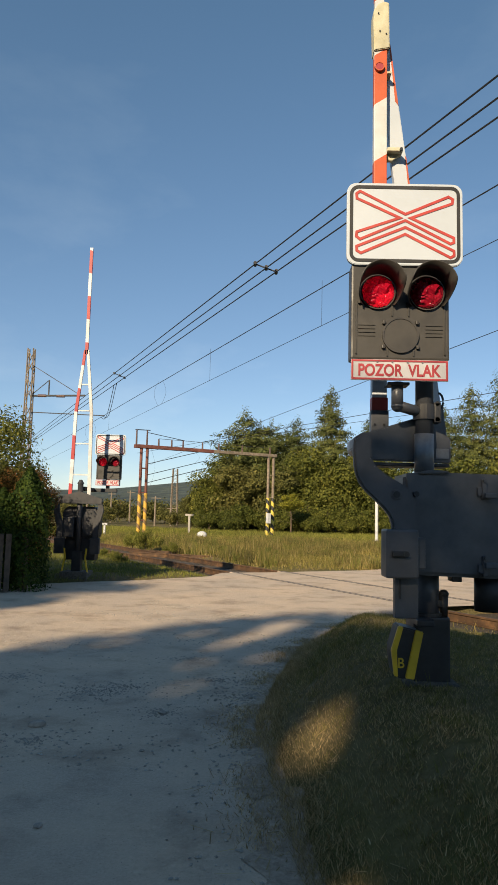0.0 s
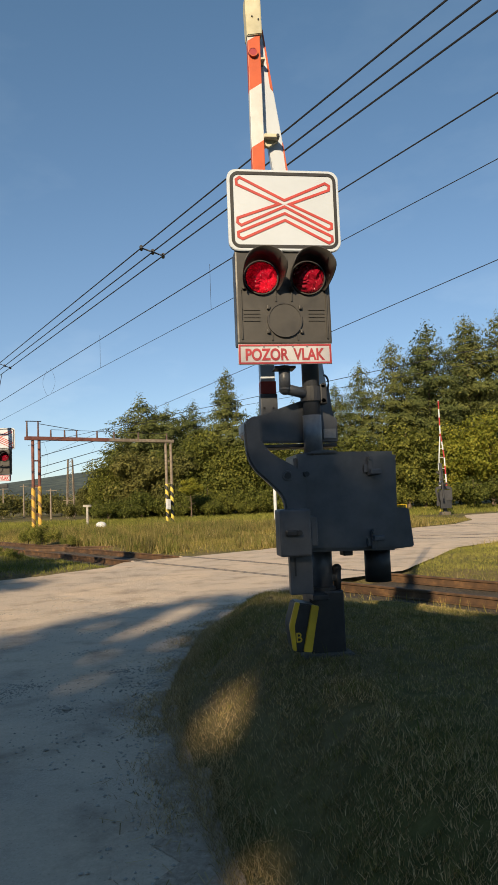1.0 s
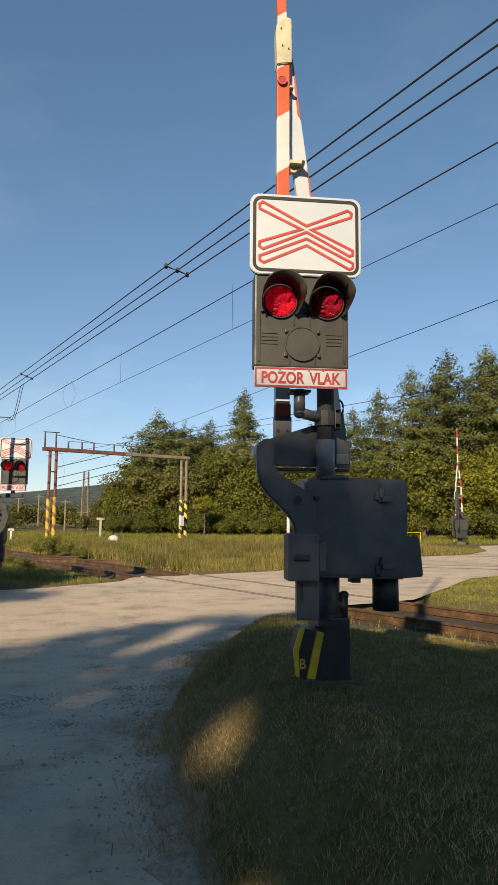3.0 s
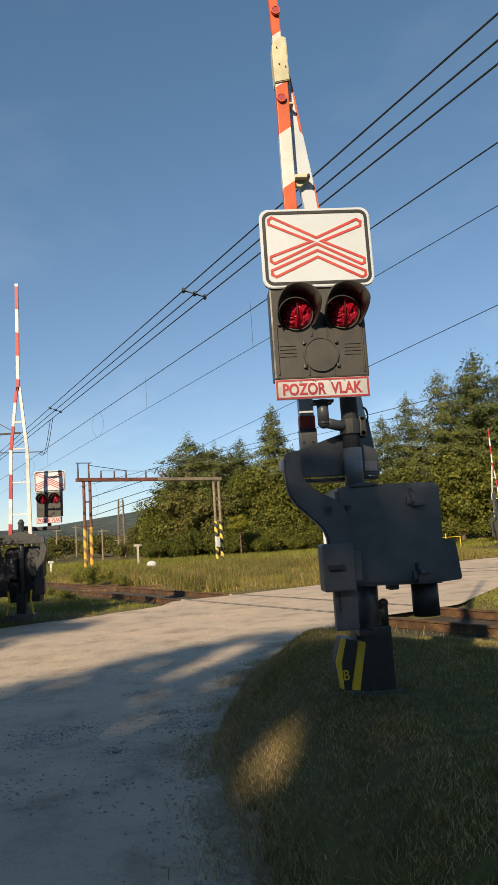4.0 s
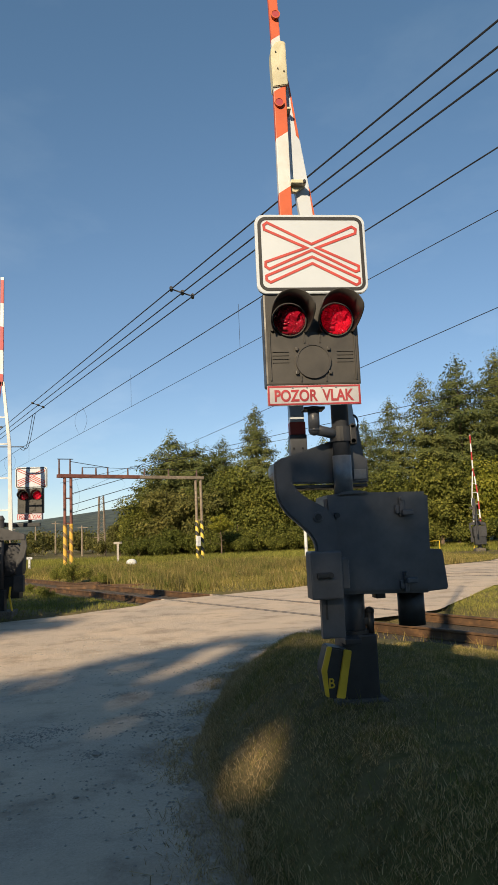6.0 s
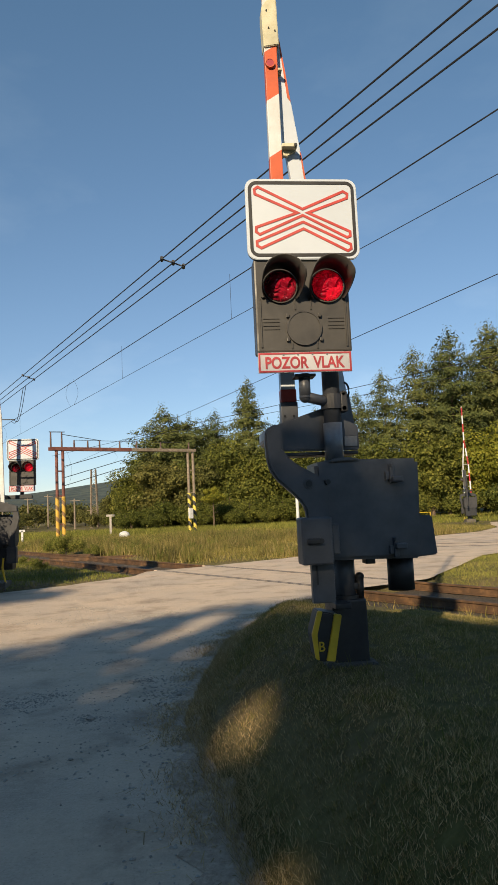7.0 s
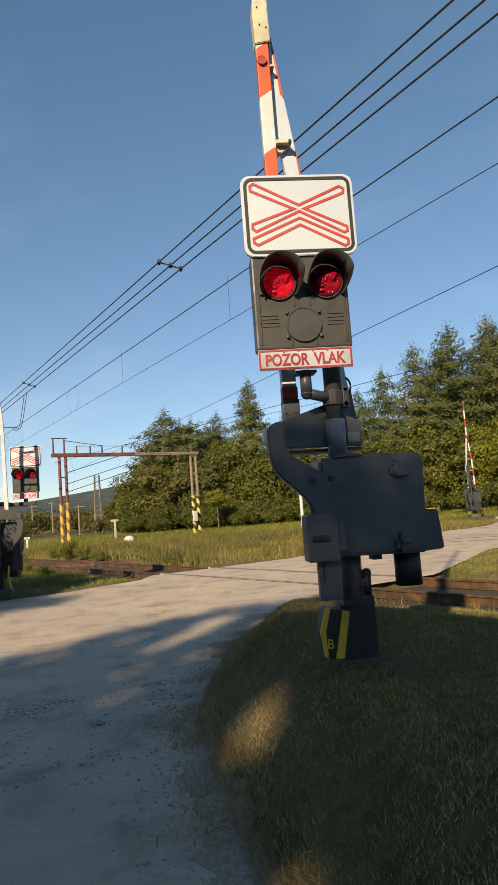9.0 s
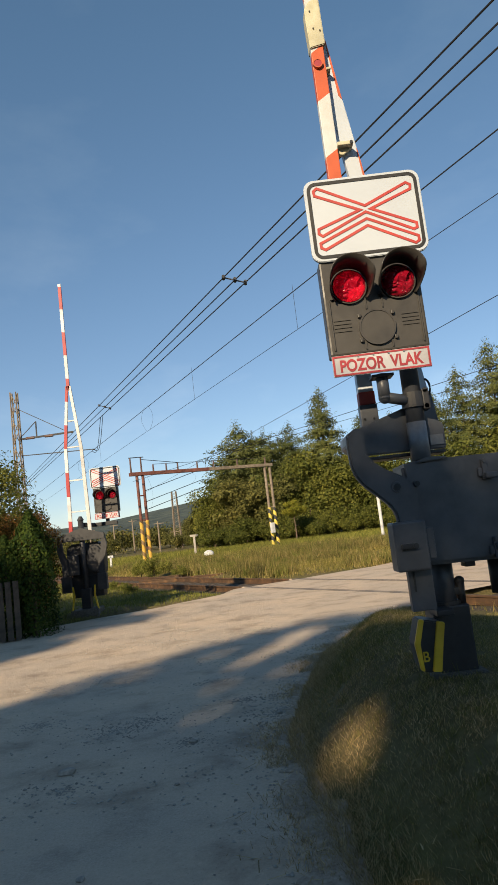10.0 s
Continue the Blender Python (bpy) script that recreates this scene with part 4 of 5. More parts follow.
        for ob in t.children:
            if ob not in had and ob.name.split(".")[0] not in ("side_arm", "arm_strut", "head_post"):
                ob.matrix_basis = swing @ ob.matrix_basis
    return t


near_signal()
far_signal("grey crossing signal with raised red-white barrier by a hedge", (-3.85, 15.4, 0.08), 0, False, 7.52)
far_signal("grey crossing signal seen from behind, raised red-white barrier", (18.92, 43.0, 0.05), 172, True, 7.5)


# ---------------------------------------------------------------- overhead line
def along(a, b, y):
    k = (y - a[1]) / (b[1] - a[1])
    return a[0] + (b[0] - a[0]) * k


def wire(label, a, b, z, y0, y1, sag=0.0, r=0.009):
    """A wire through two plan points, carried on to y0 and y1."""
    n = 26
    pts = [Vector((along(a, b, y0 + (y1 - y0) * i / n), y0 + (y1 - y0) * i / n, z - sag * 4 * (i / n) * (1 - i / n))) for i in range(n + 1)]
    return tagged(solid("overhead_wire", sweep(pts, r), M_wire), label, "overhead wire", "overhead wires")


W1 = ((3.49, 9.46), (-6.55, 31.3))
W2 = ((3.62, 9.84), (-6.2, 31.1))
W3 = ((3.74, 10.18), (-5.88, 30.9))
W4 = ((3.66, 10.0), (-3.62, 26.08))
W5 = ((3.53, 9.68), (-3.31, 24.94))
W6 = ((5.1, 14.8), (-2.77, 38.92))
W7 = ((10.18, 17.5), (6.45, 23.49))
W8 = ((14.02, 24.28), (8.64, 31.72))
for w, z in ((W1, 8.0), (W2, 7.9), (W3, 7.8)):
    wire("dark twisted feeder wire high over the track", *w, z, -16, 64, r=0.016)
wire("dark messenger wire over the track", *W4, 6.6, -16, 62, r=0.011)
wire("dark contact wire over the track", *W5, 5.6, -16, 62, r=0.006)
wire("dark wire over the second track", *W6, 5.6, -16, 60, r=0.008)
wire("dark wire over the far siding", *W7, 5.6, 4, 47, r=0.011)
wire("dark wire over the far siding", *W8, 6.6, 4, 47, r=0.011)


def hang(x, y, z0, z1, bow=0.0):
    return sweep([Vector((x + bow * math.sin(math.pi * i / 10), y, z0 + (z1 - z0) * i / 10)) for i in range(11)], 0.004)


for y in (14.4, 20.7, 34.0):
    tagged(solid("dropper", hang(along(*W5, y), y, 5.6, 6.6), M_wire), "thin dropper between messenger and contact wire", "dropper", "droppers of the line")
for y, b in ((25.5, 0.16), (25.9, -0.16), (38.0, 0.2), (39.0, -0.2)):
    tagged(solid("jumper_cable", hang(along(*W5, y), y, 5.6, 6.55, b), M_wire), "looped jumper cable between the wires", "cable", "jumper cables")
for dy in (0.0, 0.5):
    a, b = Vector((along(*W3, 33.0 + dy), 33.0 + dy, 7.8)), Vector((along(*W4, 36.2 + dy), 36.2 + dy, 6.6))
    tagged(solid("jumper_cable", sweep([a.lerp(b, i / 12) - Vector((0, 0, 0.75 * math.sin(math.pi * i / 12) ** 1.2)) for i in range(13)], 0.014), M_wire), "sagging jumper cable from feeder to messenger wire", "cable", "jumper cables")
for y in (17.2, 31.6):
    x1, x3 = along(*W1, y), along(*W3, y)
    sp = tagged(empty("wire_spacer"), "dark spacer bar between three feeder wires", "spacer", "spacers of the feeder")
    part("bar", beam((x1, y, 8.0), (x3, y, 7.8), 0.03, 0.03), M_wire, sp)
    for w, z in ((W1, 8.0), (W2, 7.9), (W3, 7.8)):
        part("clamp", tube((along(*w, y), y - 0.1, z), (along(*w, y), y + 0.1, z), 0.045, None, 8), M_wire, sp)


def lattice_mast(label, x, y, h, w=0.42, top=0.3, material=None, steps=14):
    material = material or M_mast
    t = tagged(empty("catenary_mast", Matrix.Translation((x, y, 0))), label, "lattice mast", "catenary masts")
    cs = [(-1, -1), (1, -1), (1, 1), (-1, 1)]
    for sx, sy in cs:
        part("corner_post", beam((sx * w / 2, sy * w / 2, -0.2), (sx * top / 2, sy * top / 2, h), w * 0.12, w * 0.12), material, t)
    bm = bmesh.new()
    for i in range(steps):
        z0, z1 = h * i / steps, h * (i + 1) / steps
        w0, w1 = w + (top - w) * i / steps, w + (top - w) * (i + 1) / steps
        for k in range(4):
            a, b = cs[k], cs[(k + 1) % 4]
            if i % 2:
                a, b = b, a
            beam((a[0] * w0 / 2, a[1] * w0 / 2, z0), (b[0] * w1 / 2, b[1] * w1 / 2, z1), w * 0.11, 0.03, bm)
    part("lacing", bm, material, t, "diagonal lacing bars")
    return t


mast = lattice_mast("tall rusted lattice mast with a cantilever arm", -12.15, 36, 10.15)
part("cantilever", beam((0.1, 0, 7.58), (3.0, 0, 7.66), 0.09, 0.09), M_wire, mast)
part("stay", beam((0.1, 0, 9.25), (2.7, 0, 7.7), 0.035, 0.035), M_wire, mast)
part("stay", beam((0.1, 0, 7.6), (1.05, 0, 8.45), 0.035, 0.035), M_wire, mast)
part("stub_post", beam((1.05, 0, 7.6), (1.05, 0, 8.45), 0.06, 0.06), M_wire, mast)
part("registration_arm", beam((0.1, 0, 6.7), (4.1, 0, 6.6), 0.045, 0.045), M_wire, mast)
for x in (0.7, 1.7):
    part("insulator", tube((x - 0.22, 0, 7.6), (x + 0.22, 0, 7.6), 0.075, None, 10), M_insul, mast)

# far masts along the line
lattice_mast("far rusted lattice mast beside the line", -10.6, 90, 7.4, 0.95, 0.55)
for x, y, h in ((-15, 90, 4.2), (-12.2, 84, 3.6), (-17.5, 96, 4.6), (-21, 100, 4.4), (-10.5, 86, 2.4), (-24, 98, 4.0)):
    t = tagged(empty("line_post", Matrix.Translation((x, y, 0))), "slim weathered timber post beside the line", "post", "far posts")
    part("shaft", tube((0, 0, -0.2), (0, 0, h), 0.13, 0.09, 8), M_mast, t)
    part("cross_arm", beam((-0.5, 0, h - 0.25), (0.7, 0, h - 0.25), 0.08, 0.08), M_mast, t)


def gantry():
    t = tagged(empty("switch_gantry", Matrix.Translation((-7.1, 43.5, 0)) @ Matrix.Rotation(radians(28.8), 4, "Z") @ Matrix.Translation((7.45, -48.0, 0))), "red-brown steel portal with insulators and striped legs", "gantry")
    for x, wm, y in ((-7.45, M_warnold, 48.0), (1.9, M_warn, 48.0)):
        for dx in (-0.2, 0.2):
            part("leg", tube((x + dx, y, 2.75), (x + dx, y, 5.75), 0.095, None, 12), M_gantry if x < 0 else M_mast, t)
            part("striped_leg", tube((x + dx, y, -0.2), (x + dx, y, 2.76), 0.12, None, 12), wm, t, "yellow and black striped lower leg")
        for z in (1.0, 2.75, 4.3):
            part("tie", box(x - 0.28, x + 0.28, y - 0.05, y + 0.05, z, z + 0.08), M_gantry if x < 0 else M_mast, t)
    for y in (47.85, 48.12):
        part("beam", box(-8.1, -2.6, y, y + 0.08, 5.62, 5.84, 0.01), M_gantry, t, "red-brown painted beam")
        part("beam", box(-2.59, 2.3, y, y + 0.08, 5.63, 5.83, 0.01), M_mast, t, "weathered tan beam")
    for x in np.arange(-7.0, 2.2, 0.75):
        part("beam_tie", box(x - 0.03, x + 0.03, 47.93, 48.12, 5.66, 5.72), M_mast, t)
    part("service_box", box(1.5, 1.75, 47.6, 47.85, 1.0, 1.7, 0.01), M_whitew, t)
    for x in (-8.0, -7.3, -6.5, -5.6, -4.8, -3.4, -2.2, -0.4, 1.8):
        h = 0.95 if x < -7 else 0.45
        part("insulator", tube((x, 48.0, 5.84), (x, 48.0, 5.84 + h), 0.06, 0.045, 10), M_insul, t)
    part("bus_bar", beam((-8.1, 48.0, 6.78), (-7.1, 48.0, 6.8), 0.05, 0.05), M_wire, t)
    part("bus_bar", beam((-7.3, 48.0, 6.65), (-4.7, 48.0, 6.3), 0.035, 0.035), M_wire, t)
    part("bus_bar", beam((-6.5, 48.0, 6.3), (1.8, 48.0, 6.25), 0.025, 0.025), M_wire, t)
    part("down_lead", hang(-7.0, 48.0, 3.2, 5.6, 0.3), M_wire, t)
    part("down_lead", hang(-3.9, 48.0, 4.9, 5.6, 0.3), M_wire, t)
    for z, y2 in ((4.2, 92), (4.9, 92), (3.7, 92)):
        part("line_wire", beam((-7.3, 48.0, z - 0.3), (-3.0, 48.0, z + 0.9), 0.04, 0.04), M_wire, t)
    return t


gantry()


# ---------------------------------------------------------------- small things by the tracks
t = tagged(empty("marker_post", Matrix.Translation((6.9, 38.8, 0))), "white round post on a concrete block", "post")
part("post", tube((0, 0, 0.15), (0, 0, 3.4), 0.09, None, 12), M_whitew, t)
part("block", box(-0.22, 0.22, -0.22, 0.22, -0.2, 0.28, 0.02), M_concrete, t)
t = tagged(empty("concrete_sign_post", Matrix.Translation((-4.9, 52, 0))), "short grey concrete post with a crosshead", "post")
part("post", box(-0.08, 0.08, -0.08, 0.08, -0.2, 1.5, 0.01), M_stone, t)
part("crosshead", box(-0.3, 0.3, -0.09, 0.09, 1.36, 1.52, 0.01), M_stone, t)
t = tagged(empty("distance_marker", Matrix.Translation((-3.3, 44, 0))), "low white rounded stone marker in the grass", "marker")
bm = bmesh.new()
bmesh.ops.create_uvsphere(bm, u_segments=18, v_segments=12, radius=1, matrix=Matrix.Translation((0, 0, 0.2)) @ Matrix.Diagonal((0.33, 0.22, 0.24, 1)))
part("stone", bm, M_whitew, t, smooth=True)
part("dark_mark", tube((0.04, -0.225, 0.1), (0.04, -0.18, 0.1), 0.045, None, 10), M_concrete, t)
t = tagged(empty("concrete_marker", Matrix.Translation((-9.75, 45, 0))), "pale concrete marker post beside the track", "post")
part("post", box(-0.06, 0.06, -0.06, 0.06, -0.1, 0.75, 0.01), M_whitew, t)
part("crosshead", box(-0.17, 0.17, -0.06, 0.06, 0.66, 0.8, 0.01), M_whitew, t)


def old_post():
    """Broad concrete post with a rounded top, cracked across."""
    bm = bmesh.new()
    pts = [(2.47, 0.15), (2.528, 1.2), (2.566, 1.8), (2.588, 2.11), (2.6, 2.15), (2.63, 2.172), (2.72, 2.18), (2.86, 2.168), (2.9, 2.11), (2.845, 1.2), (2.79, 0.15)]
    prism([(x + 0.035, z) for x, z in pts], 4.5, 4.62, 0.016, bm)
    bmesh.ops.subdivide_edges(bm, edges=[e for e in bm.edges if e.calc_length() > 0.12], cuts=5, use_grid_fill=True)
    for v in bm.verts:
        v.co += noise.noise_vector(v.co * 9) * 0.008
    t = tagged(empty("concrete_post"), "old dark weathered concrete post with a crack", "post")
    part("shaft", bm, M_concrete, t)
    # thin dark strip on the front face, added to stand for the crack
    part("crack_line", box(2.6, 2.915, 4.49, 4.494, 1.812, 1.818), M_dark, t)
    return t


old_post()
for i, (x, h) in enumerate(((14.9, 0.85), (16.6, 0.95), (17.6, 0.7))):
    t = tagged(empty("guard_post", Matrix.Translation((x, 46.5, 0))), "short yellow steel post by the far road", "post", "yellow guard posts")
    part("post", tube((0, 0, -0.1), (0, 0, h), 0.03, None, 10), M_yellow, t)
t = tagged(empty("guard_rail"), "thin yellow rail between short posts", "rail")
part("rail", beam((14.9, 46.5, 0.68), (17.6, 46.5, 0.68), 0.03, 0.03), M_yellow, t)


# ---------------------------------------------------------------- trees and shrubs
def trunk_mesh(h, r, rng, limbs=6, spread=1.6, start=0.35):
    bm = bmesh.new()
    prev, pr = Vector((0, 0, -0.3)), r * 1.25
    for i in range(1, 9):
        k = i / 8
        q = Vector((rng.normal() * 0.03 * h * k * 0.4, rng.normal() * 0.03 * h * k * 0.4, h * k))
        tube(prev, q, pr, max(r * (1 - k * 0.9), 0.02), 8, bm)
        prev, pr = q, max(r * (1 - k * 0.9), 0.02)
    for i in range(limbs):
        z = h * (start + (0.95 - start) * i / max(limbs, 1))
        a = rng.uniform(0, 6.28)
        L = spread * rng.uniform(0.6, 1.0) * (1.1 - z / h * 0.6)
        tube((0, 0, z), (L * math.cos(a), L * math.sin(a), z + L * rng.uniform(0.1, 0.5)), r * 0.3, r * 0.06, 6, bm)
    return bm


def pine(seed, H, R, base=0.1, whorls=22, shape=1.0, per=13):
    """Conifer: whorls of branches, each a flat spray of needle clumps, with gaps between the layers."""
    rng = np.random.default_rng(seed)
    C, N, S = [], [], []
    for i in range(whorls):
        k = i / whorls
        n = max(5, int(per * (1 - 0.6 * k)))
        a0 = rng.uniform(0, 6.28)
        for b in range(n):
            z = H * (base + (1 - base) * k) + rng.normal() * H * 0.012
            L = R * (1 - k ** shape) * rng.uniform(0.62, 1.05) + 0.3
            a = a0 + 6.283 * b / n + rng.normal() * 0.2
            rise = rng.uniform(-0.08, 0.3)
            nc = max(3, int(L * 4.2))
            f = 0.2 + 0.8 * (np.arange(nc) + rng.uniform(0, 1, nc)) / nc
            P = np.stack([np.cos(a) * L * f, np.sin(a) * L * f, z + L * f * rise - 0.12 * L * f * f], 1)
            m = 11
            off = rng.normal(size=(nc, m, 3)) * np.array([0.27, 0.27, 0.17]) * (1.2 - 0.35 * f)[:, None, None] * (0.7 + 0.1 * R)
            C.append((P[:, None] + off).reshape(-1, 3))
            N.append((off * 1.2 + np.array([math.cos(a) * 0.6, math.sin(a) * 0.6, 0.7]) + rng.normal(size=(nc, m, 3)) * 0.28).reshape(-1, 3))
            S.append(rng.uniform(0.11, 0.23, nc * m))
    C.append(np.array([0, 0, H]) + rng.normal(size=(90, 3)) * np.array([0.15, 0.15, 0.35]))
    N.append(rng.normal(size=(90, 3)) + np.array([0, 0, 0.5]))
    S.append(rng.uniform(0.06, 0.14, 90))
    t = tagged(empty("pine_tree"), "tall dark green pine at the wood's edge", "tree", "pines at the wood's edge")
    part("trunk", trunk_mesh(H * 0.95, 0.2, rng, 10, R * 0.7, 0.25), M_bark, t)
    ob = quads("crown", np.concatenate(C), np.concatenate(N), np.concatenate(S), 0.3, M_pine, rng)
    ob.parent = t
    return t


def broadleaf(seed, H, R, material, label, name="broadleaf_tree", low=0.0, leaf=0.155, lobes=56, per=230, trunk=0.16, group="leafy trees at the wood's edge", gaps=(), fuzz=1.12):
    """Crown of many uneven lobes, each a shell of small leaves; gaps: places through which light falls, with their radius."""
    rng = np.random.default_rng(seed)
    C, N, S = [], [], []
    for i in range(lobes):
        d = rng.normal(size=3)
        d /= np.linalg.norm(d)
        rr = rng.uniform(0.3, 0.95)
        zc = H * (low + (1 - low) * 0.5)
        c = np.array([d[0] * R * rr, d[1] * R * rr, zc + d[2] * (H * (1 - low) / 2 - 0.2 * R) * rr])
        r = R * rng.uniform(0.22, 0.46)
        q = rng.normal(size=(per, 3))
        q /= np.linalg.norm(q, axis=1)[:, None]
        rad = r * rng.uniform(0.55, fuzz, per)[:, None]
        p = c + q * rad * np.array([1, 1, 0.8])
        C.append(p)
        N.append(q + np.array([0, 0, 0.35]) + rng.normal(size=(per, 3)) * 0.5)
        S.append(rng.uniform(0.5, 1.1, per) * leaf)
    t = tagged(empty(name), label, "shrub" if "shrub" in name else "tree", group)
    part("trunk", trunk_mesh(H * 0.8, trunk, rng, 7, R * 0.6, 0.3), M_bark, t)
    P = np.concatenate(C)
    keep = P[:, 2] > 0.05
    for g, gr in gaps:
        rel = P - np.array(g)
        along_sun = rel @ np.array(SUN_DIR)
        keep &= np.linalg.norm(rel - along_sun[:, None] * np.array(SUN_DIR), axis=1) > gr
    ob = quads("crown", P[keep], np.concatenate(N)[keep], np.concatenate(S)[keep], 0.6, material, rng, 0.15)
    ob.parent = t
    return t


def place(proto, spots):
    """The prototype goes to its first spot, copies to the others: x, y, turn, scale."""
    for i, (x, y, a, s) in enumerate(spots):
        m = Matrix.Translation((x, y, -0.05)) @ Matrix.Rotation(radians(a), 4, "Z") @ Matrix.Scale(s, 4)
        if i == 0:
            proto.matrix_basis = m
        else:
            c = copy_thing(proto, Matrix.Translation((x, y, -0.05)) @ Matrix.Rotation(radians(a), 4, "Z"))
            c.scale = (s, s, s)


place(pine(11, 15.0, 4.8, 0.04, 34, 1.5, 13), [(7.9, 72.5, 0, 1.0), (12.6, 77, 160, 0.82)])
place(pine(15, 11.6, 4.7, 0.05, 19, 3.2, 12), [(-1.2, 74, 0, 1.1), (1.6, 73.5, 100, 1.0), (-3.4, 73, 200, 0.64), (4.9, 77, 40, 0.85), (0.3, 75.5, 250, 1.0), (-2.2, 75.5, 310, 0.9), (3.2, 75, 150, 0.95)])
place(pine(12, 16.0, 4.9, 0.08, 24, 3.0, 11), [(27.2, 64, 0, 1.12), (4.4, 73.5, 80, 0.75), (31.8, 65, 200, 1.17), (39.5, 66, 120, 1.22), (16.0, 76, 250, 0.76), (19.0, 69, 140, 0.8)])
place(pine(13, 16.0, 4.8, 0.08, 25, 2.2, 11), [(23.7, 64.5, 0, 1.02), (20.8, 66, 90, 0.9), (35.4, 65, 45, 1.2), (44, 67, 290, 1.2), (29.4, 71, 230, 1.1), (33.6, 68, 15, 1.2)])
place(broadleaf(21, 8.0, 3.0, M_leaf, "dense green broadleaf tree at the wood's edge"),
      [(-4.6, 70, 0, 0.8), (4.6, 67.5, 60, 1.0), (10.2, 68, 140, 1.02), (13.6, 66.5, 220, 0.9), (19.3, 60.5, 20, 0.95), (22.6, 59, 250, 1.1), (36.6, 58, 170, 1.2), (40.5, 60, 80, 1.2), (16.5, 64, 200, 0.95), (7.2, 66.5, 310, 1.0), (5.9, 69, 40, 1.15), (2.9, 70, 190, 1.05), (-3.2, 71, 280, 1.0), (24.5, 60, 130, 1.1), (8.8, 70, 220, 1.1), (12.0, 70, 100, 1.05)])
place(broadleaf(22, 7.6, 2.9, M_olive, "olive-green broadleaf tree at the wood's edge"),
      [(-1.6, 68, 0, 1.03), (1.8, 67, 80, 0.98), (-6.6, 72, 160, 0.55), (33.4, 57.5, 200, 1.15)])
place(broadleaf(23, 9.0, 3.0, M_autumn, "broadleaf tree with yellowing leaves"), [(29.6, 57, 0, 1.0), (33.0, 55.5, 80, 0.85), (26.2, 58.5, 140, 0.9)])
place(broadleaf(27, 10.6, 1.7, M_autumn, "slender yellow-green willow between the pines", low=0.15, lobes=44, leaf=0.11, per=260), [(11.3, 71.5, 0, 1.0)])
place(broadleaf(28, 4.0, 1.15, M_autumn, "small light green tree on a thin bare trunk", low=0.42, lobes=22, leaf=0.07, per=260, trunk=0.08), [(3.2, 60, 0, 1.0)])
place(broadleaf(24, 2.6, 1.7, M_leaf, "low green shrub under the trees", "shrub", 0.0, 0.095, 24, 165, 0.05, "shrubs under the trees"),
      [(21.6, 50, 0, 1.0), (24.4, 50, 60, 1.15), (27.3, 51, 120, 1.2), (30.5, 51, 190, 1.2), (19.3, 53, 240, 1.0), (-5.5, 66, 300, 0.9), (-3.2, 64.5, 10, 1.0), (0.8, 63.5, 70, 0.95),
       (3.6, 63, 140, 1.0), (6.6, 62.5, 210, 1.05), (9.6, 62, 280, 1.0), (12.8, 61, 20, 1.05), (5.0, 64.5, 50, 1.3), (8.2, 64, 150, 1.35), (11.2, 63.5, 250, 1.3), (2.2, 65, 330, 1.2), (-1.2, 65.5, 130, 1.25), (14.4, 61.5, 170, 1.3), (-2.0, 61.5, 10, 0.7), (2.3, 61, 80, 0.65), (5.2, 60.8, 150, 0.7), (8.0, 60.5, 220, 0.65), (11.2, 59.5, 290, 0.7), (-4.6, 62.5, 40, 0.7), (15.8, 58.5, 90, 1.0), (33.5, 52, 40, 1.2)])
place(broadleaf(25, 2.4, 2.0, M_olive, "distant scrub beside the line", "shrub", 0.0, 0.12, 20, 140, 0.05, "distant scrub"),
      [(-20, 92, 0, 1.2), (-24, 88, 60, 1.3), (-28, 95, 130, 1.6), (-16, 100, 200, 1.4), (-33, 90, 20, 1.8), (-12, 98, 90, 1.1), (-9, 80, 150, 0.9), (-38, 96, 220, 2.0), (-13.6, 104, 40, 1.3), (-18, 78, 70, 0.9), (-23.5, 76, 260, 1.1), (-8, 96, 10, 1.4), (-10.5, 108, 50, 1.6), (-22, 112, 90, 1.9), (-29, 110, 140, 2.0), (-17.5, 118, 190, 1.9), (-6, 88, 240, 1.1)])
place(broadleaf(26, 1.1, 0.75, M_lush, "small bright green bush beside the track", "shrub", 0.0, 0.035, 20, 260, 0.03, "bushes beside the track"),
      [(-4.5, 29, 0, 0.9), (-5.3, 30.5, 80, 0.75), (-4.6, 23.0, 160, 0.3), (-4.1, 21.6, 30, 0.3), (-5.2, 24.2, 100, 0.32), (-3.2, 27.5, 200, 0.45), (0.6, 26.0, 20, 0.4)])

# garden hedge and bushes beside the left signal
def thuja(seed, H, R):
    rng = np.random.default_rng(seed)
    n = 9000
    k = rng.uniform(0, 1, n) ** 0.8
    a = rng.uniform(0, 6.28, n)
    prof = R * np.minimum(1, (1 - k) * 3.2 + 0.06) * (0.9 + 0.12 * np.sin(a * 5 + k * 9))
    rr = prof * rng.uniform(0.72, 1.05, n)
    P = np.stack([rr * np.cos(a), rr * np.sin(a), 0.03 + k * H], 1)
    N = np.stack([np.cos(a), np.sin(a), np.full(n, 0.3)], 1) + rng.normal(size=(n, 3)) * 0.5
    t = tagged(empty("thuja"), "dense dark green thuja in a garden hedge", "shrub", "thujas of the hedge")
    part("trunk", tube((0, 0, -0.2), (0, 0, H * 0.8), 0.05, 0.02, 8), M_bark, t)
    ob = quads("foliage", P, N, rng.uniform(0.016, 0.039, n), 0.5, M_thuja, rng)
    ob.parent = t
    return t


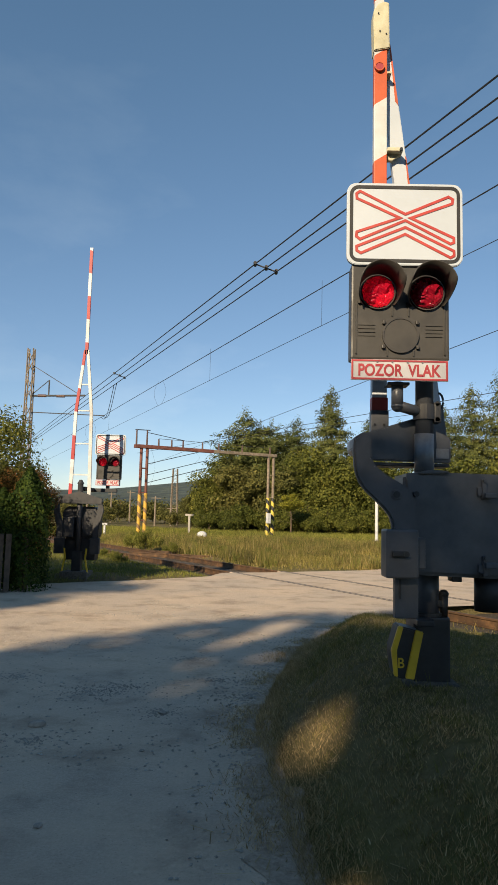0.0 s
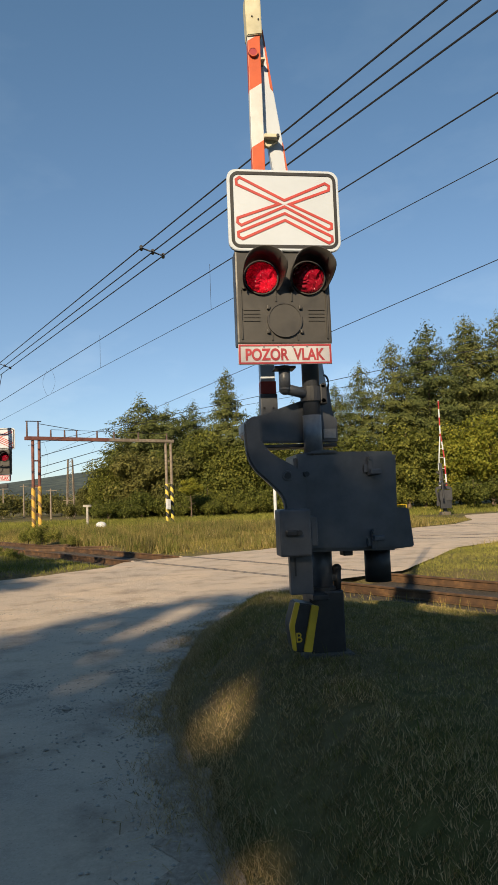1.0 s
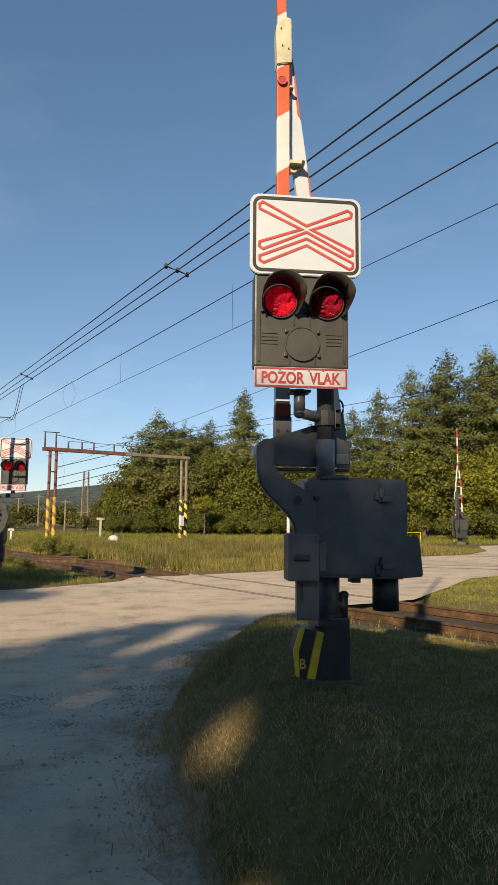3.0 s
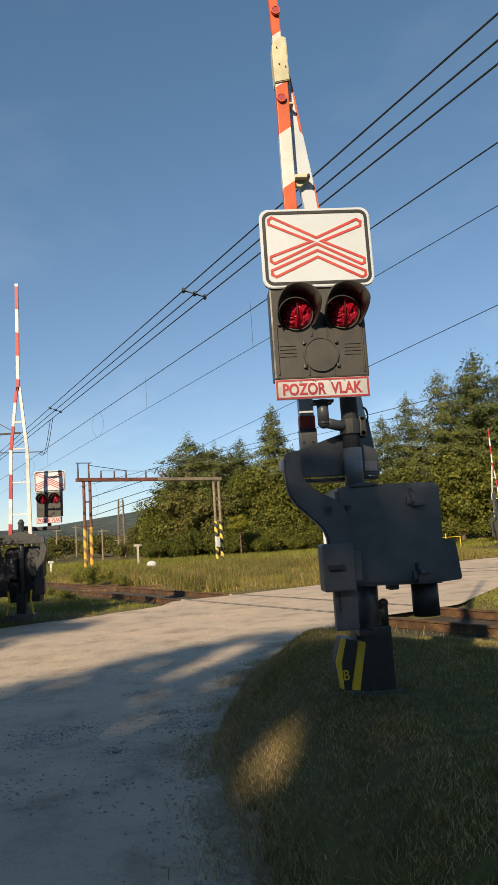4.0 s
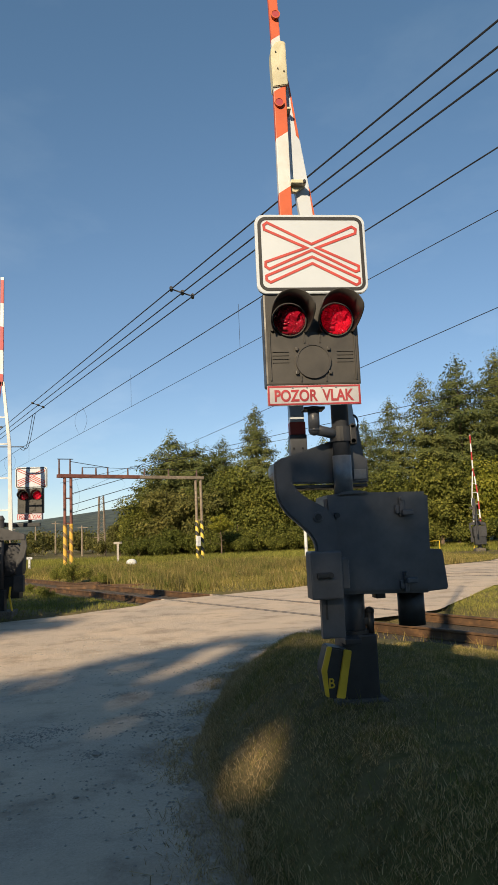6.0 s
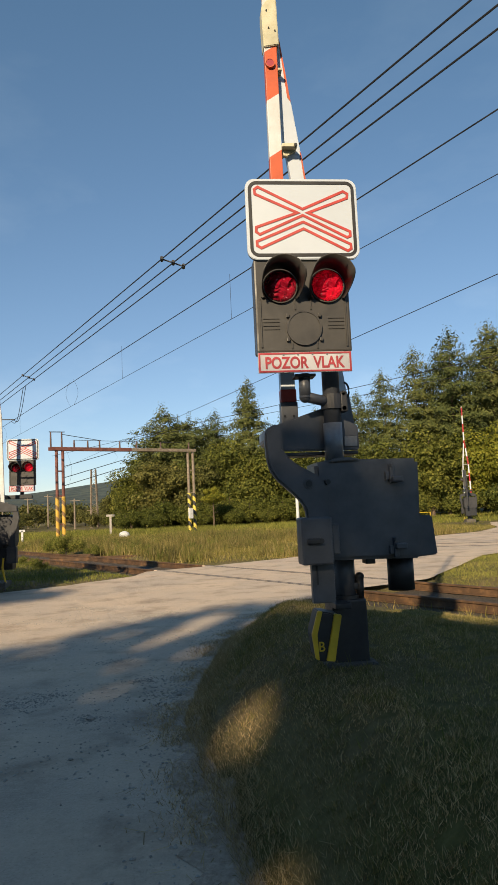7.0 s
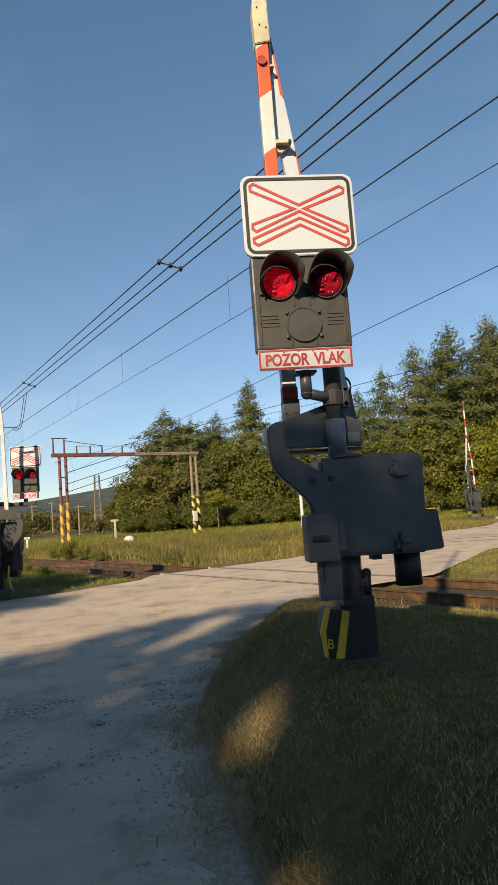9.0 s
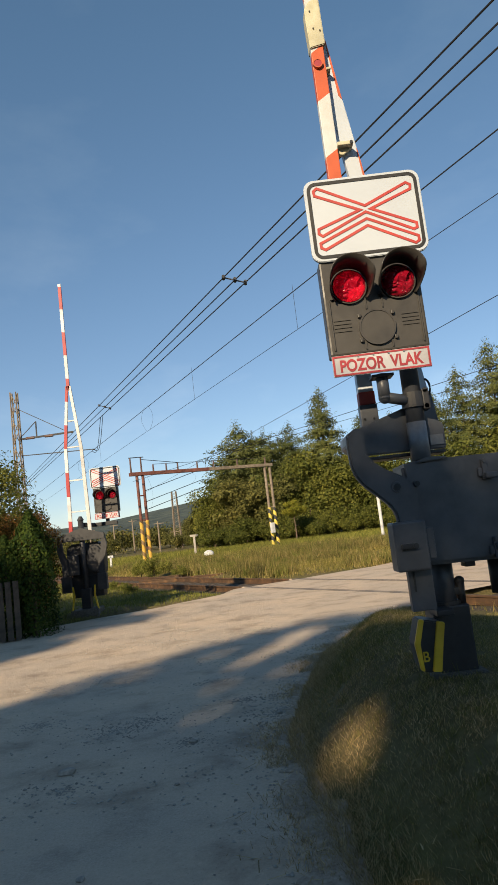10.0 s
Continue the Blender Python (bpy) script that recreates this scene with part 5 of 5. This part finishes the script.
place(thuja(31, 2.05, 0.42), [(-4.3, 13.3, 0, 1.15), (-4.75, 13.15, 70, 0.95), (-5.4, 12.9, 150, 1.0), (-6.1, 12.6, 220, 1.0), (-6.8, 12.3, 40, 0.97), (-7.5, 12.0, 100, 1.02)])
place(broadleaf(32, 3.4, 1.3, M_leaf, "garden bush with green leaves behind the hedge", "shrub", 0.05, 0.035, 38, 510, 0.06, "garden bushes"), [(-6.0, 15.4, 0, 1.25), (-7.6, 15.0, 90, 1.25), (-9.4, 15.2, 190, 1.25)])
place(broadleaf(33, 2.7, 0.8, M_russet, "reddish-brown leafy creeper bush by the hedge", "shrub", 0.05, 0.030, 34, 390, 0.05, "garden bushes"), [(-5.05, 15.3, 0, 1.0), (-4.62, 14.0, 80, 0.98)])
place(broadleaf(34, 3.0, 0.95, M_olive, "yellow-green garden bush behind the hedge", "shrub", 0.05, 0.033, 36, 420, 0.05, "garden bushes"), [(-5.35, 14.2, 0, 0.95), (-6.7, 14.0, 120, 1.0)])
# boards of the garden fence at the hedge's foot
fence = tagged(empty("garden_fence"), "dark timber garden fence before the hedge", "fence")
bm0 = box(-0.05, 0.05, -0.012, 0.012, 0.0, 1.05, 0.004)
fence_me = None
for i in range(22):
    x, y = -4.45 - 0.125 * i, 12.75 - 0.055 * i
    if fence_me is None:
        ob = part("board", bm0, M_sleeper, fence)
        fence_me = ob.data
    else:
        ob = new("board", fence_me)
        ob.parent = fence
    ob.matrix_basis = Matrix.Translation((x, y, 0.02)) @ Matrix.Rotation(radians(24), 4, "Z")

# trees behind the camera that shade the road's near end
SA, CA = math.sin(radians(SUN_AZ)), math.cos(radians(SUN_AZ))


SHADE_ROW = ((-18, -16, 14.8, 2.6), (-15, -16, 15.0, 2.6), (-12.2, -16, 15.2, 2.4), (-10.2, -17, 16.3, 2.0), (-8.9, -18.5, 15.8, 1.2), (-7.7, -17, 10.9, 1.7), (-6.3, -15, 10.4, 1.6), (-5.3, -18, 12.4, 1.3), (-4.4, -19, 15.6, 1.0),
             (-3.9, -16, 13.9, 1.6), (-2.8, -17.5, 14.6, 1.6), (-1.2, -16, 12.3, 1.6), (-0.1, -15, 12.2, 1.3), (0.9, -17.5, 14.4, 1.7), (2.2, -16, 14.5, 2.1), (4.0, -17.5, 15.3, 2.2), (6.0, -16, 14.9, 2.4), (8.4, -17, 15.0, 2.5), (11.2, -16, 14.8, 2.4))
GAPS = (((0.43, 4.2, 0.28), 0.27), ((0.36, 2.5, 0.1), 0.2), ((1.05, 3.45, 0.52), 0.13), ((0.05, 8.85, 0.0), 0.24), ((0.5, 9.8, 0.0), 0.26), ((-0.3, 8.2, 0.0), 0.18), ((0.28, 9.4, 0.0), 0.2), ((0.3, 10.7, 0.0), 0.2), ((-0.65, 8.9, 0.0), 0.15), ((-1.0, 7.6, 0.0), 0.13), ((0.2, 7.5, 0.0), 0.14), ((1.0, 11.4, 0.0), 0.16), ((-0.5, 7.2, 0.0), 0.12))
for i, (c, a, H, R) in enumerate(SHADE_ROW):
    at = Vector((a * SA + c * CA, a * CA - c * SA, 0))
    t = broadleaf(41 + i, H, R, M_leaf, "tall leafy roadside tree that shades the road", "roadside_tree", 0.02, 0.22, 95, 125, 0.16, "roadside trees",
                  [((g[0] - at.x, g[1] - at.y, g[2]), r) for g, r in GAPS], 1.3)
    t.matrix_basis = Matrix.Translation(at)


# ---------------------------------------------------------------- grass and gravel
rng = np.random.default_rng(5)


def scatter(n, x0, x1, y0, y1, keep):
    x, y = rng.uniform(x0, x1, n), rng.uniform(y0, y1, n)
    k = keep(x, y) & ~inside(x, y, ROAD)
    x, y = x[k], y[k]
    return np.stack([x, y, ground_z(x, y) - 0.005], 1)


def patchy(p, s):
    return np.array([noise.noise((q[0] * s, q[1] * s, 7.7)) for q in p])


p = scatter(430000, 0.05, 5.5, 1.0, 9.5, lambda x, y: (0.866 * x + 0.5 * y < 8.5) & (np.abs(x - 0.1) < 0.5 * y + 0.4))
d = patchy(p, 1.4)
fine = patchy(p, 6.0)
edge = p[:, 0] - np.interp(p[:, 1], EDGE_Y, EDGE_X)
green = rng.uniform(0, 1, len(p)) < 0.1 + 0.75 * smooth(0.3, 1.3, edge + 0.5 * d + 0.4 * fine + 0.22 * (p[:, 1] - 4.2))
h = rng.uniform(0.008, 0.034, len(p)) * (1 + 0.5 * d + 0.6 * fine)
keep = fine > -0.42
for name, k, mt, lb in (("verge_grass", ~green & keep, M_grass, "short dry straw-coloured grass of the bank under the signal"), ("verge_turf", green & keep, M_bankgreen, "short dark green turf of the bank under the signal")):
    tagged(blades(name, p[k], h[k], rng.uniform(0.001, 0.0024, k.sum()), rng.uniform(0.1, 1.3, k.sum()), mt, rng), lb, "grass", kind="stuff")
c = scatter(2600, 0.1, 4.8, 1.4, 9, lambda x, y: (0.866 * x + 0.5 * y < 8.4))
p = (c[:, None] + rng.normal(size=(len(c), 22, 3)) * np.array([0.022, 0.022, 0.0])).reshape(-1, 3)
p[:, 2] = ground_z(p[:, 0], p[:, 1]) - 0.004
h = np.repeat(rng.uniform(0.02, 0.06, len(c)), 22) * rng.uniform(0.5, 1.1, len(p))
k = np.repeat(rng.uniform(0, 1, len(c)) < 0.35, 22)
tagged(blades("dry_tufts", p[k], h[k], rng.uniform(0.0011, 0.0022, k.sum()), rng.uniform(0.2, 1.0, k.sum()), M_grass, rng), "bleached dry grass tufts on the bank", "grass", kind="stuff")
tagged(blades("turf_tufts", p[~k], h[~k], rng.uniform(0.0011, 0.0024, (~k).sum()), rng.uniform(0.2, 1.0, (~k).sum()), M_bankgreen, rng), "dark green grass tufts on the bank", "grass", kind="stuff")
y = rng.uniform(-2.0, 11.0, 34000)
x = np.interp(y, EDGE_Y, EDGE_X) + np.abs(rng.normal(0, 0.13, 34000))
p = np.stack([x, y, np.maximum(ground_z(x, y), 0.0) + 0.002], 1)
tagged(blades("fringe_grass", p, rng.uniform(0.015, 0.06, len(p)), rng.uniform(0.0012, 0.003, len(p)), rng.uniform(0.2, 1.3, len(p)), M_grass, rng), "dry straw-coloured grass along the foot of the bank", "grass", kind="stuff")
p = scatter(700, 0.15, 4.5, 2, 9, lambda x, y: (0.866 * x + 0.5 * y < 7.8))
tagged(blades("grass_tufts", p, rng.uniform(0.05, 0.12, len(p)), rng.uniform(0.0015, 0.003, len(p)), rng.uniform(0.1, 0.6, len(p)), M_lush, rng), "longer green grass tufts on the bank", "grass", kind="stuff")
p = scatter(190000, -10, 16, 18, 46, lambda x, y: (0.866 * x + 0.5 * y > 10.95))
d = patchy(p, 0.35)
k = d > -0.3
p, d = p[k], d[k]
tagged(blades("meadow_grass", p, rng.uniform(0.05, 0.2, len(p)) * (1 + 1.0 * np.clip(d, -0.5, 1)), rng.uniform(0.003, 0.009, len(p)), rng.uniform(0.05, 0.9, len(p)), M_tall, rng), "tall dry meadow grass beyond the track", "grass", kind="stuff")
p = scatter(60000, -10, 16, 18.5, 44, lambda x, y: (0.866 * x + 0.5 * y > 11.1))
d = patchy(p, 0.55)
p, d = p[d > 0.02], d[d > 0.02]
p = p + np.stack([0 * d, 0 * d, rng.uniform(0, 1, len(d)) * (0.12 + 0.75 * d)], 1)
tagged(quads("meadow_weeds", p, rng.normal(size=(len(p), 3)) + np.array([0, -0.3, 0.8]), rng.uniform(0.015, 0.05, len(p)), 0.5, M_olive, rng), "low olive-green weeds in the meadow", "weeds", kind="stuff")
c = scatter(8500, -9, 12, 19, 40, lambda x, y: (0.866 * x + 0.5 * y > 11.4) & (0.866 * x + 0.5 * y < 20 + 0.25 * y))
d = patchy(c, 0.5)
c, d = c[d > -0.12], d[d > -0.12]
p = (c[:, None] + rng.normal(size=(len(c), 26, 3)) * np.array([0.11, 0.11, 0.0])).reshape(-1, 3)
h = np.repeat(rng.uniform(0.25, 0.55, len(c)) * (0.75 + 1.0 * np.clip(d, -0.1, 0.6)), 26) * rng.uniform(0.5, 1.1, len(p))
k = np.repeat(rng.uniform(0, 1, len(c)) < 0.72, 26)
tagged(blades("meadow_herbs", p[k], h[k], rng.uniform(0.006, 0.016, k.sum()), rng.uniform(0.05, 0.5, k.sum()), M_weed, rng), "knee-high brown and olive weeds beyond the track", "weeds", kind="stuff")
tagged(blades("meadow_stalks", p[~k], h[~k], rng.uniform(0.005, 0.012, (~k).sum()), rng.uniform(0.05, 0.5, (~k).sum()), M_lush, rng), "knee-high green stalks beyond the track", "weeds", kind="stuff")
p = scatter(80000, -30, 45, 44, 66, lambda x, y: y > 44)
tagged(blades("far_meadow_grass", p, rng.uniform(0.1, 0.35, len(p)), rng.uniform(0.01, 0.025, len(p)), rng.uniform(0.1, 0.8, len(p)), M_lush, rng), "green grass before the wood", "grass", kind="stuff")
p = scatter(60000, -9, -0.3, 14, 32, lambda x, y: (0.866 * x + 0.5 * y < 8.1))
tagged(blades("trackside_grass", p, rng.uniform(0.03, 0.12, len(p)), rng.uniform(0.003, 0.007, len(p)), rng.uniform(0.1, 0.7, len(p)), M_lush, rng), "green grass between the road and the track", "grass", kind="stuff")
p = scatter(230000, 3.5, 20, 5, 24, lambda x, y: (0.866 * x + 0.5 * y > 10.85))
tagged(blades("roadside_grass", p, rng.uniform(0.02, 0.07, len(p)), rng.uniform(0.003, 0.006, len(p)), rng.uniform(0.3, 1.2, len(p)), M_verge, rng), "dry yellow-green grass between track and road", "grass", kind="stuff")
p = scatter(6000, 2.6, 9, 3, 14, lambda x, y: (np.abs(0.866 * x + 0.5 * y - 8.35) < 0.35) | (np.abs(0.866 * x + 0.5 * y - 10.95) < 0.3))
tagged(blades("ballast_weeds", p, rng.uniform(0.05, 0.25, len(p)), rng.uniform(0.003, 0.008, len(p)), rng.uniform(0.1, 0.9, len(p)), M_tall, rng), "dry weeds along the rails", "grass", kind="stuff")


y = rng.uniform(1.6, 11.4, 26000)
x = np.interp(y, EDGE_Y, EDGE_X) - np.abs(rng.normal(0, 0.16, 26000)) + 0.06
p = np.stack([x, y, np.zeros(26000) + 0.004], 1)
p = p[patchy(p, 2.3) > -0.05]
tagged(blades("edge_grass", p, rng.uniform(0.008, 0.035, len(p)), rng.uniform(0.001, 0.0028, len(p)), rng.uniform(0.4, 1.4, len(p)), M_grass, rng), "sparse dry grass creeping over the road's edge", "grass", kind="stuff")


y = rng.uniform(1.5, 9.0, 900)
x = np.interp(y, EDGE_Y, EDGE_X) + rng.normal(0.02, 0.16, 900)
a = rng.uniform(0, 6.28, 900)
L = rng.uniform(0.015, 0.06, 900)[:, None]
v = np.stack([np.cos(a), np.sin(a), rng.uniform(0, 0.25, 900)], 1) * L
w = np.stack([-np.sin(a), np.cos(a), np.zeros(900)], 1) * rng.uniform(0.0012, 0.003, 900)[:, None]
c = np.stack([x, y, np.maximum(ground_z(x, y) * (x > np.interp(y, EDGE_Y, EDGE_X)), 0) + 0.012], 1)
me = bpy.data.meshes.new("straw")
me.from_pydata(np.stack([c - v - w, c - v + w, c + v + w, c + v - w], 1).reshape(-1, 3).tolist(), [], np.arange(3600).reshape(-1, 4).tolist())
me.materials.append(M_grass)
tagged(new("straw", me), "scattered dry straw and twigs along the road's edge", "straw", kind="stuff")


def pebbles(name, label, pts, sizes, material):
    """Loose stones: small uneven six-sided lumps."""
    base = np.array([(1, 0, 0), (-1, 0, 0), (0, 1, 0), (0, -1, 0), (0, 0, 1), (0, 0, -1)], float)
    tri = np.array([(0, 2, 4), (2, 1, 4), (1, 3, 4), (3, 0, 4), (2, 0, 5), (1, 2, 5), (3, 1, 5), (0, 3, 5)])
    n = len(pts)
    v = base[None] * (sizes[:, None, None] * rng.uniform(0.6, 1.3, (n, 6, 1))) * np.array([1, 1, 0.55])
    a = rng.uniform(0, 6.28, n)
    c, s = np.cos(a)[:, None], np.sin(a)[:, None]
    v = np.stack([v[..., 0] * c - v[..., 1] * s, v[..., 0] * s + v[..., 1] * c, v[..., 2]], -1) + pts[:, None]
    f = (tri[None] + 6 * np.arange(n)[:, None, None]).reshape(-1, 3)
    me = bpy.data.meshes.new(name)
    me.from_pydata(v.reshape(-1, 3).tolist(), [], f.tolist())
    me.materials.append(material)
    tagged(new(name, me), label, "gravel", kind="stuff")


y = rng.uniform(1.5, 11.5, 2600)
x = np.interp(y, EDGE_Y, EDGE_X) - np.abs(rng.normal(0, 0.28, 2600)) + 0.1
pebbles("edge_gravel", "loose gravel along the road's edge", np.stack([x, y, np.maximum(ground_z(x, y), 0) * (x > np.interp(y, EDGE_Y, EDGE_X)) + 0.003], 1), rng.uniform(0.004, 0.014, 2600), M_stone)
cx = np.array([(-1.2, 6.0), (-0.5, 8.6), (-1.8, 10.6), (-0.6, 10.2), (-2.2, 8.0), (-0.3, 6.2), (-1.0, 4.6)])
q = cx[rng.integers(0, len(cx), 1100)] + rng.normal(size=(1100, 2)) * np.array([0.55, 0.3])
pebbles("road_gravel", "scattered gravel and crumbs of broken asphalt on the road", np.stack([q[:, 0], q[:, 1], np.full(1100, 0.003)], 1), rng.uniform(0.004, 0.015, 1100), M_stone)
# broken spots in the surface: crumbs of asphalt lying close together, and a few single stones
cx = np.array([(-1.17, 6.05), (-1.06, 6.19), (-1.32, 5.93), (-0.49, 7.43), (-0.25, 6.52), (0.06, 5.99), (-0.58, 5.44), (-1.62, 11.85), (-0.22, 10.48), (-2.03, 6.46), (0.26, 6.54), (-1.36, 4.73), (-0.05, 10.7), (-1.2, 11.4)])
q = cx[rng.integers(0, len(cx), 1900)] + rng.normal(size=(1900, 2)) * np.array([0.13, 0.1]) * rng.uniform(0.3, 1.6, (1900, 1))
pebbles("asphalt_crumbs", "dark crumbs of broken asphalt in worn spots of the road", np.stack([q[:, 0], q[:, 1], np.full(1900, 0.001)], 1), rng.uniform(0.004, 0.014, 1900), M_crumb)
q = np.stack([rng.uniform(-3, 0.3, 420), rng.uniform(2.2, 12, 420)], 1)
pebbles("loose_stones", "small loose stones strewn over the road", np.stack([q[:, 0], q[:, 1], np.full(420, 0.002)], 1), rng.uniform(0.004, 0.013, 420), M_crumb)
stone = bmesh.new()
bmesh.ops.create_icosphere(stone, subdivisions=3, radius=0.05)
for v in stone.verts:
    v.co = Vector((v.co.x * 1.25, v.co.y, v.co.z * 0.55)) + noise.noise_vector(v.co * 18) * 0.012
for i, (x, y, s) in enumerate(((-1.42, 5.06, 1.0), (-0.92, 3.51, 0.4), (-0.58, 5.44, 0.6), (-0.6, 4.6, 0.3), (0.08, 5.95, 0.5))):
    ob = solid("stone", stone, M_crumb) if i == 0 else new("stone", stone_me)
    stone_me = ob.data
    ob.matrix_basis = Matrix.Translation((x, y, 0.012 * s)) @ Matrix.Rotation(i * 1.3, 4, "Z") @ Matrix.Scale(s, 4)
    tagged(ob, "grey stone lying on the dusty road", "stone", "stones on the road")



# ---------------------------------------------------------------- flashing lamps
def motions():
    """The two lamps of each signal light in turn: each reflector swings its lit side to the front and back."""
    for ob, side, at in FLASHERS:
        rows, lit_now = [], side > 0
        t0, half, k = 0.055, 0.565, 0
        ang = {True: 0.0, False: 178.0}
        rows.append((0.0, pose(*at, 0, 0, ang[not lit_now])))
        while t0 < 10.0:
            was, now = ang[not lit_now], ang[lit_now]
            rows.append((t0 - 0.034, pose(*at, 0, 0, was)))
            rows.append((t0, pose(*at, 0, 0, (was + now) / 2)))
            rows.append((t0 + 0.034, pose(*at, 0, 0, now)))
            lit_now = not lit_now
            t0 += half
        rows.append((10.0, pose(*at, 0, 0, ang[not lit_now])))
        walk(ob, rows)


motions()
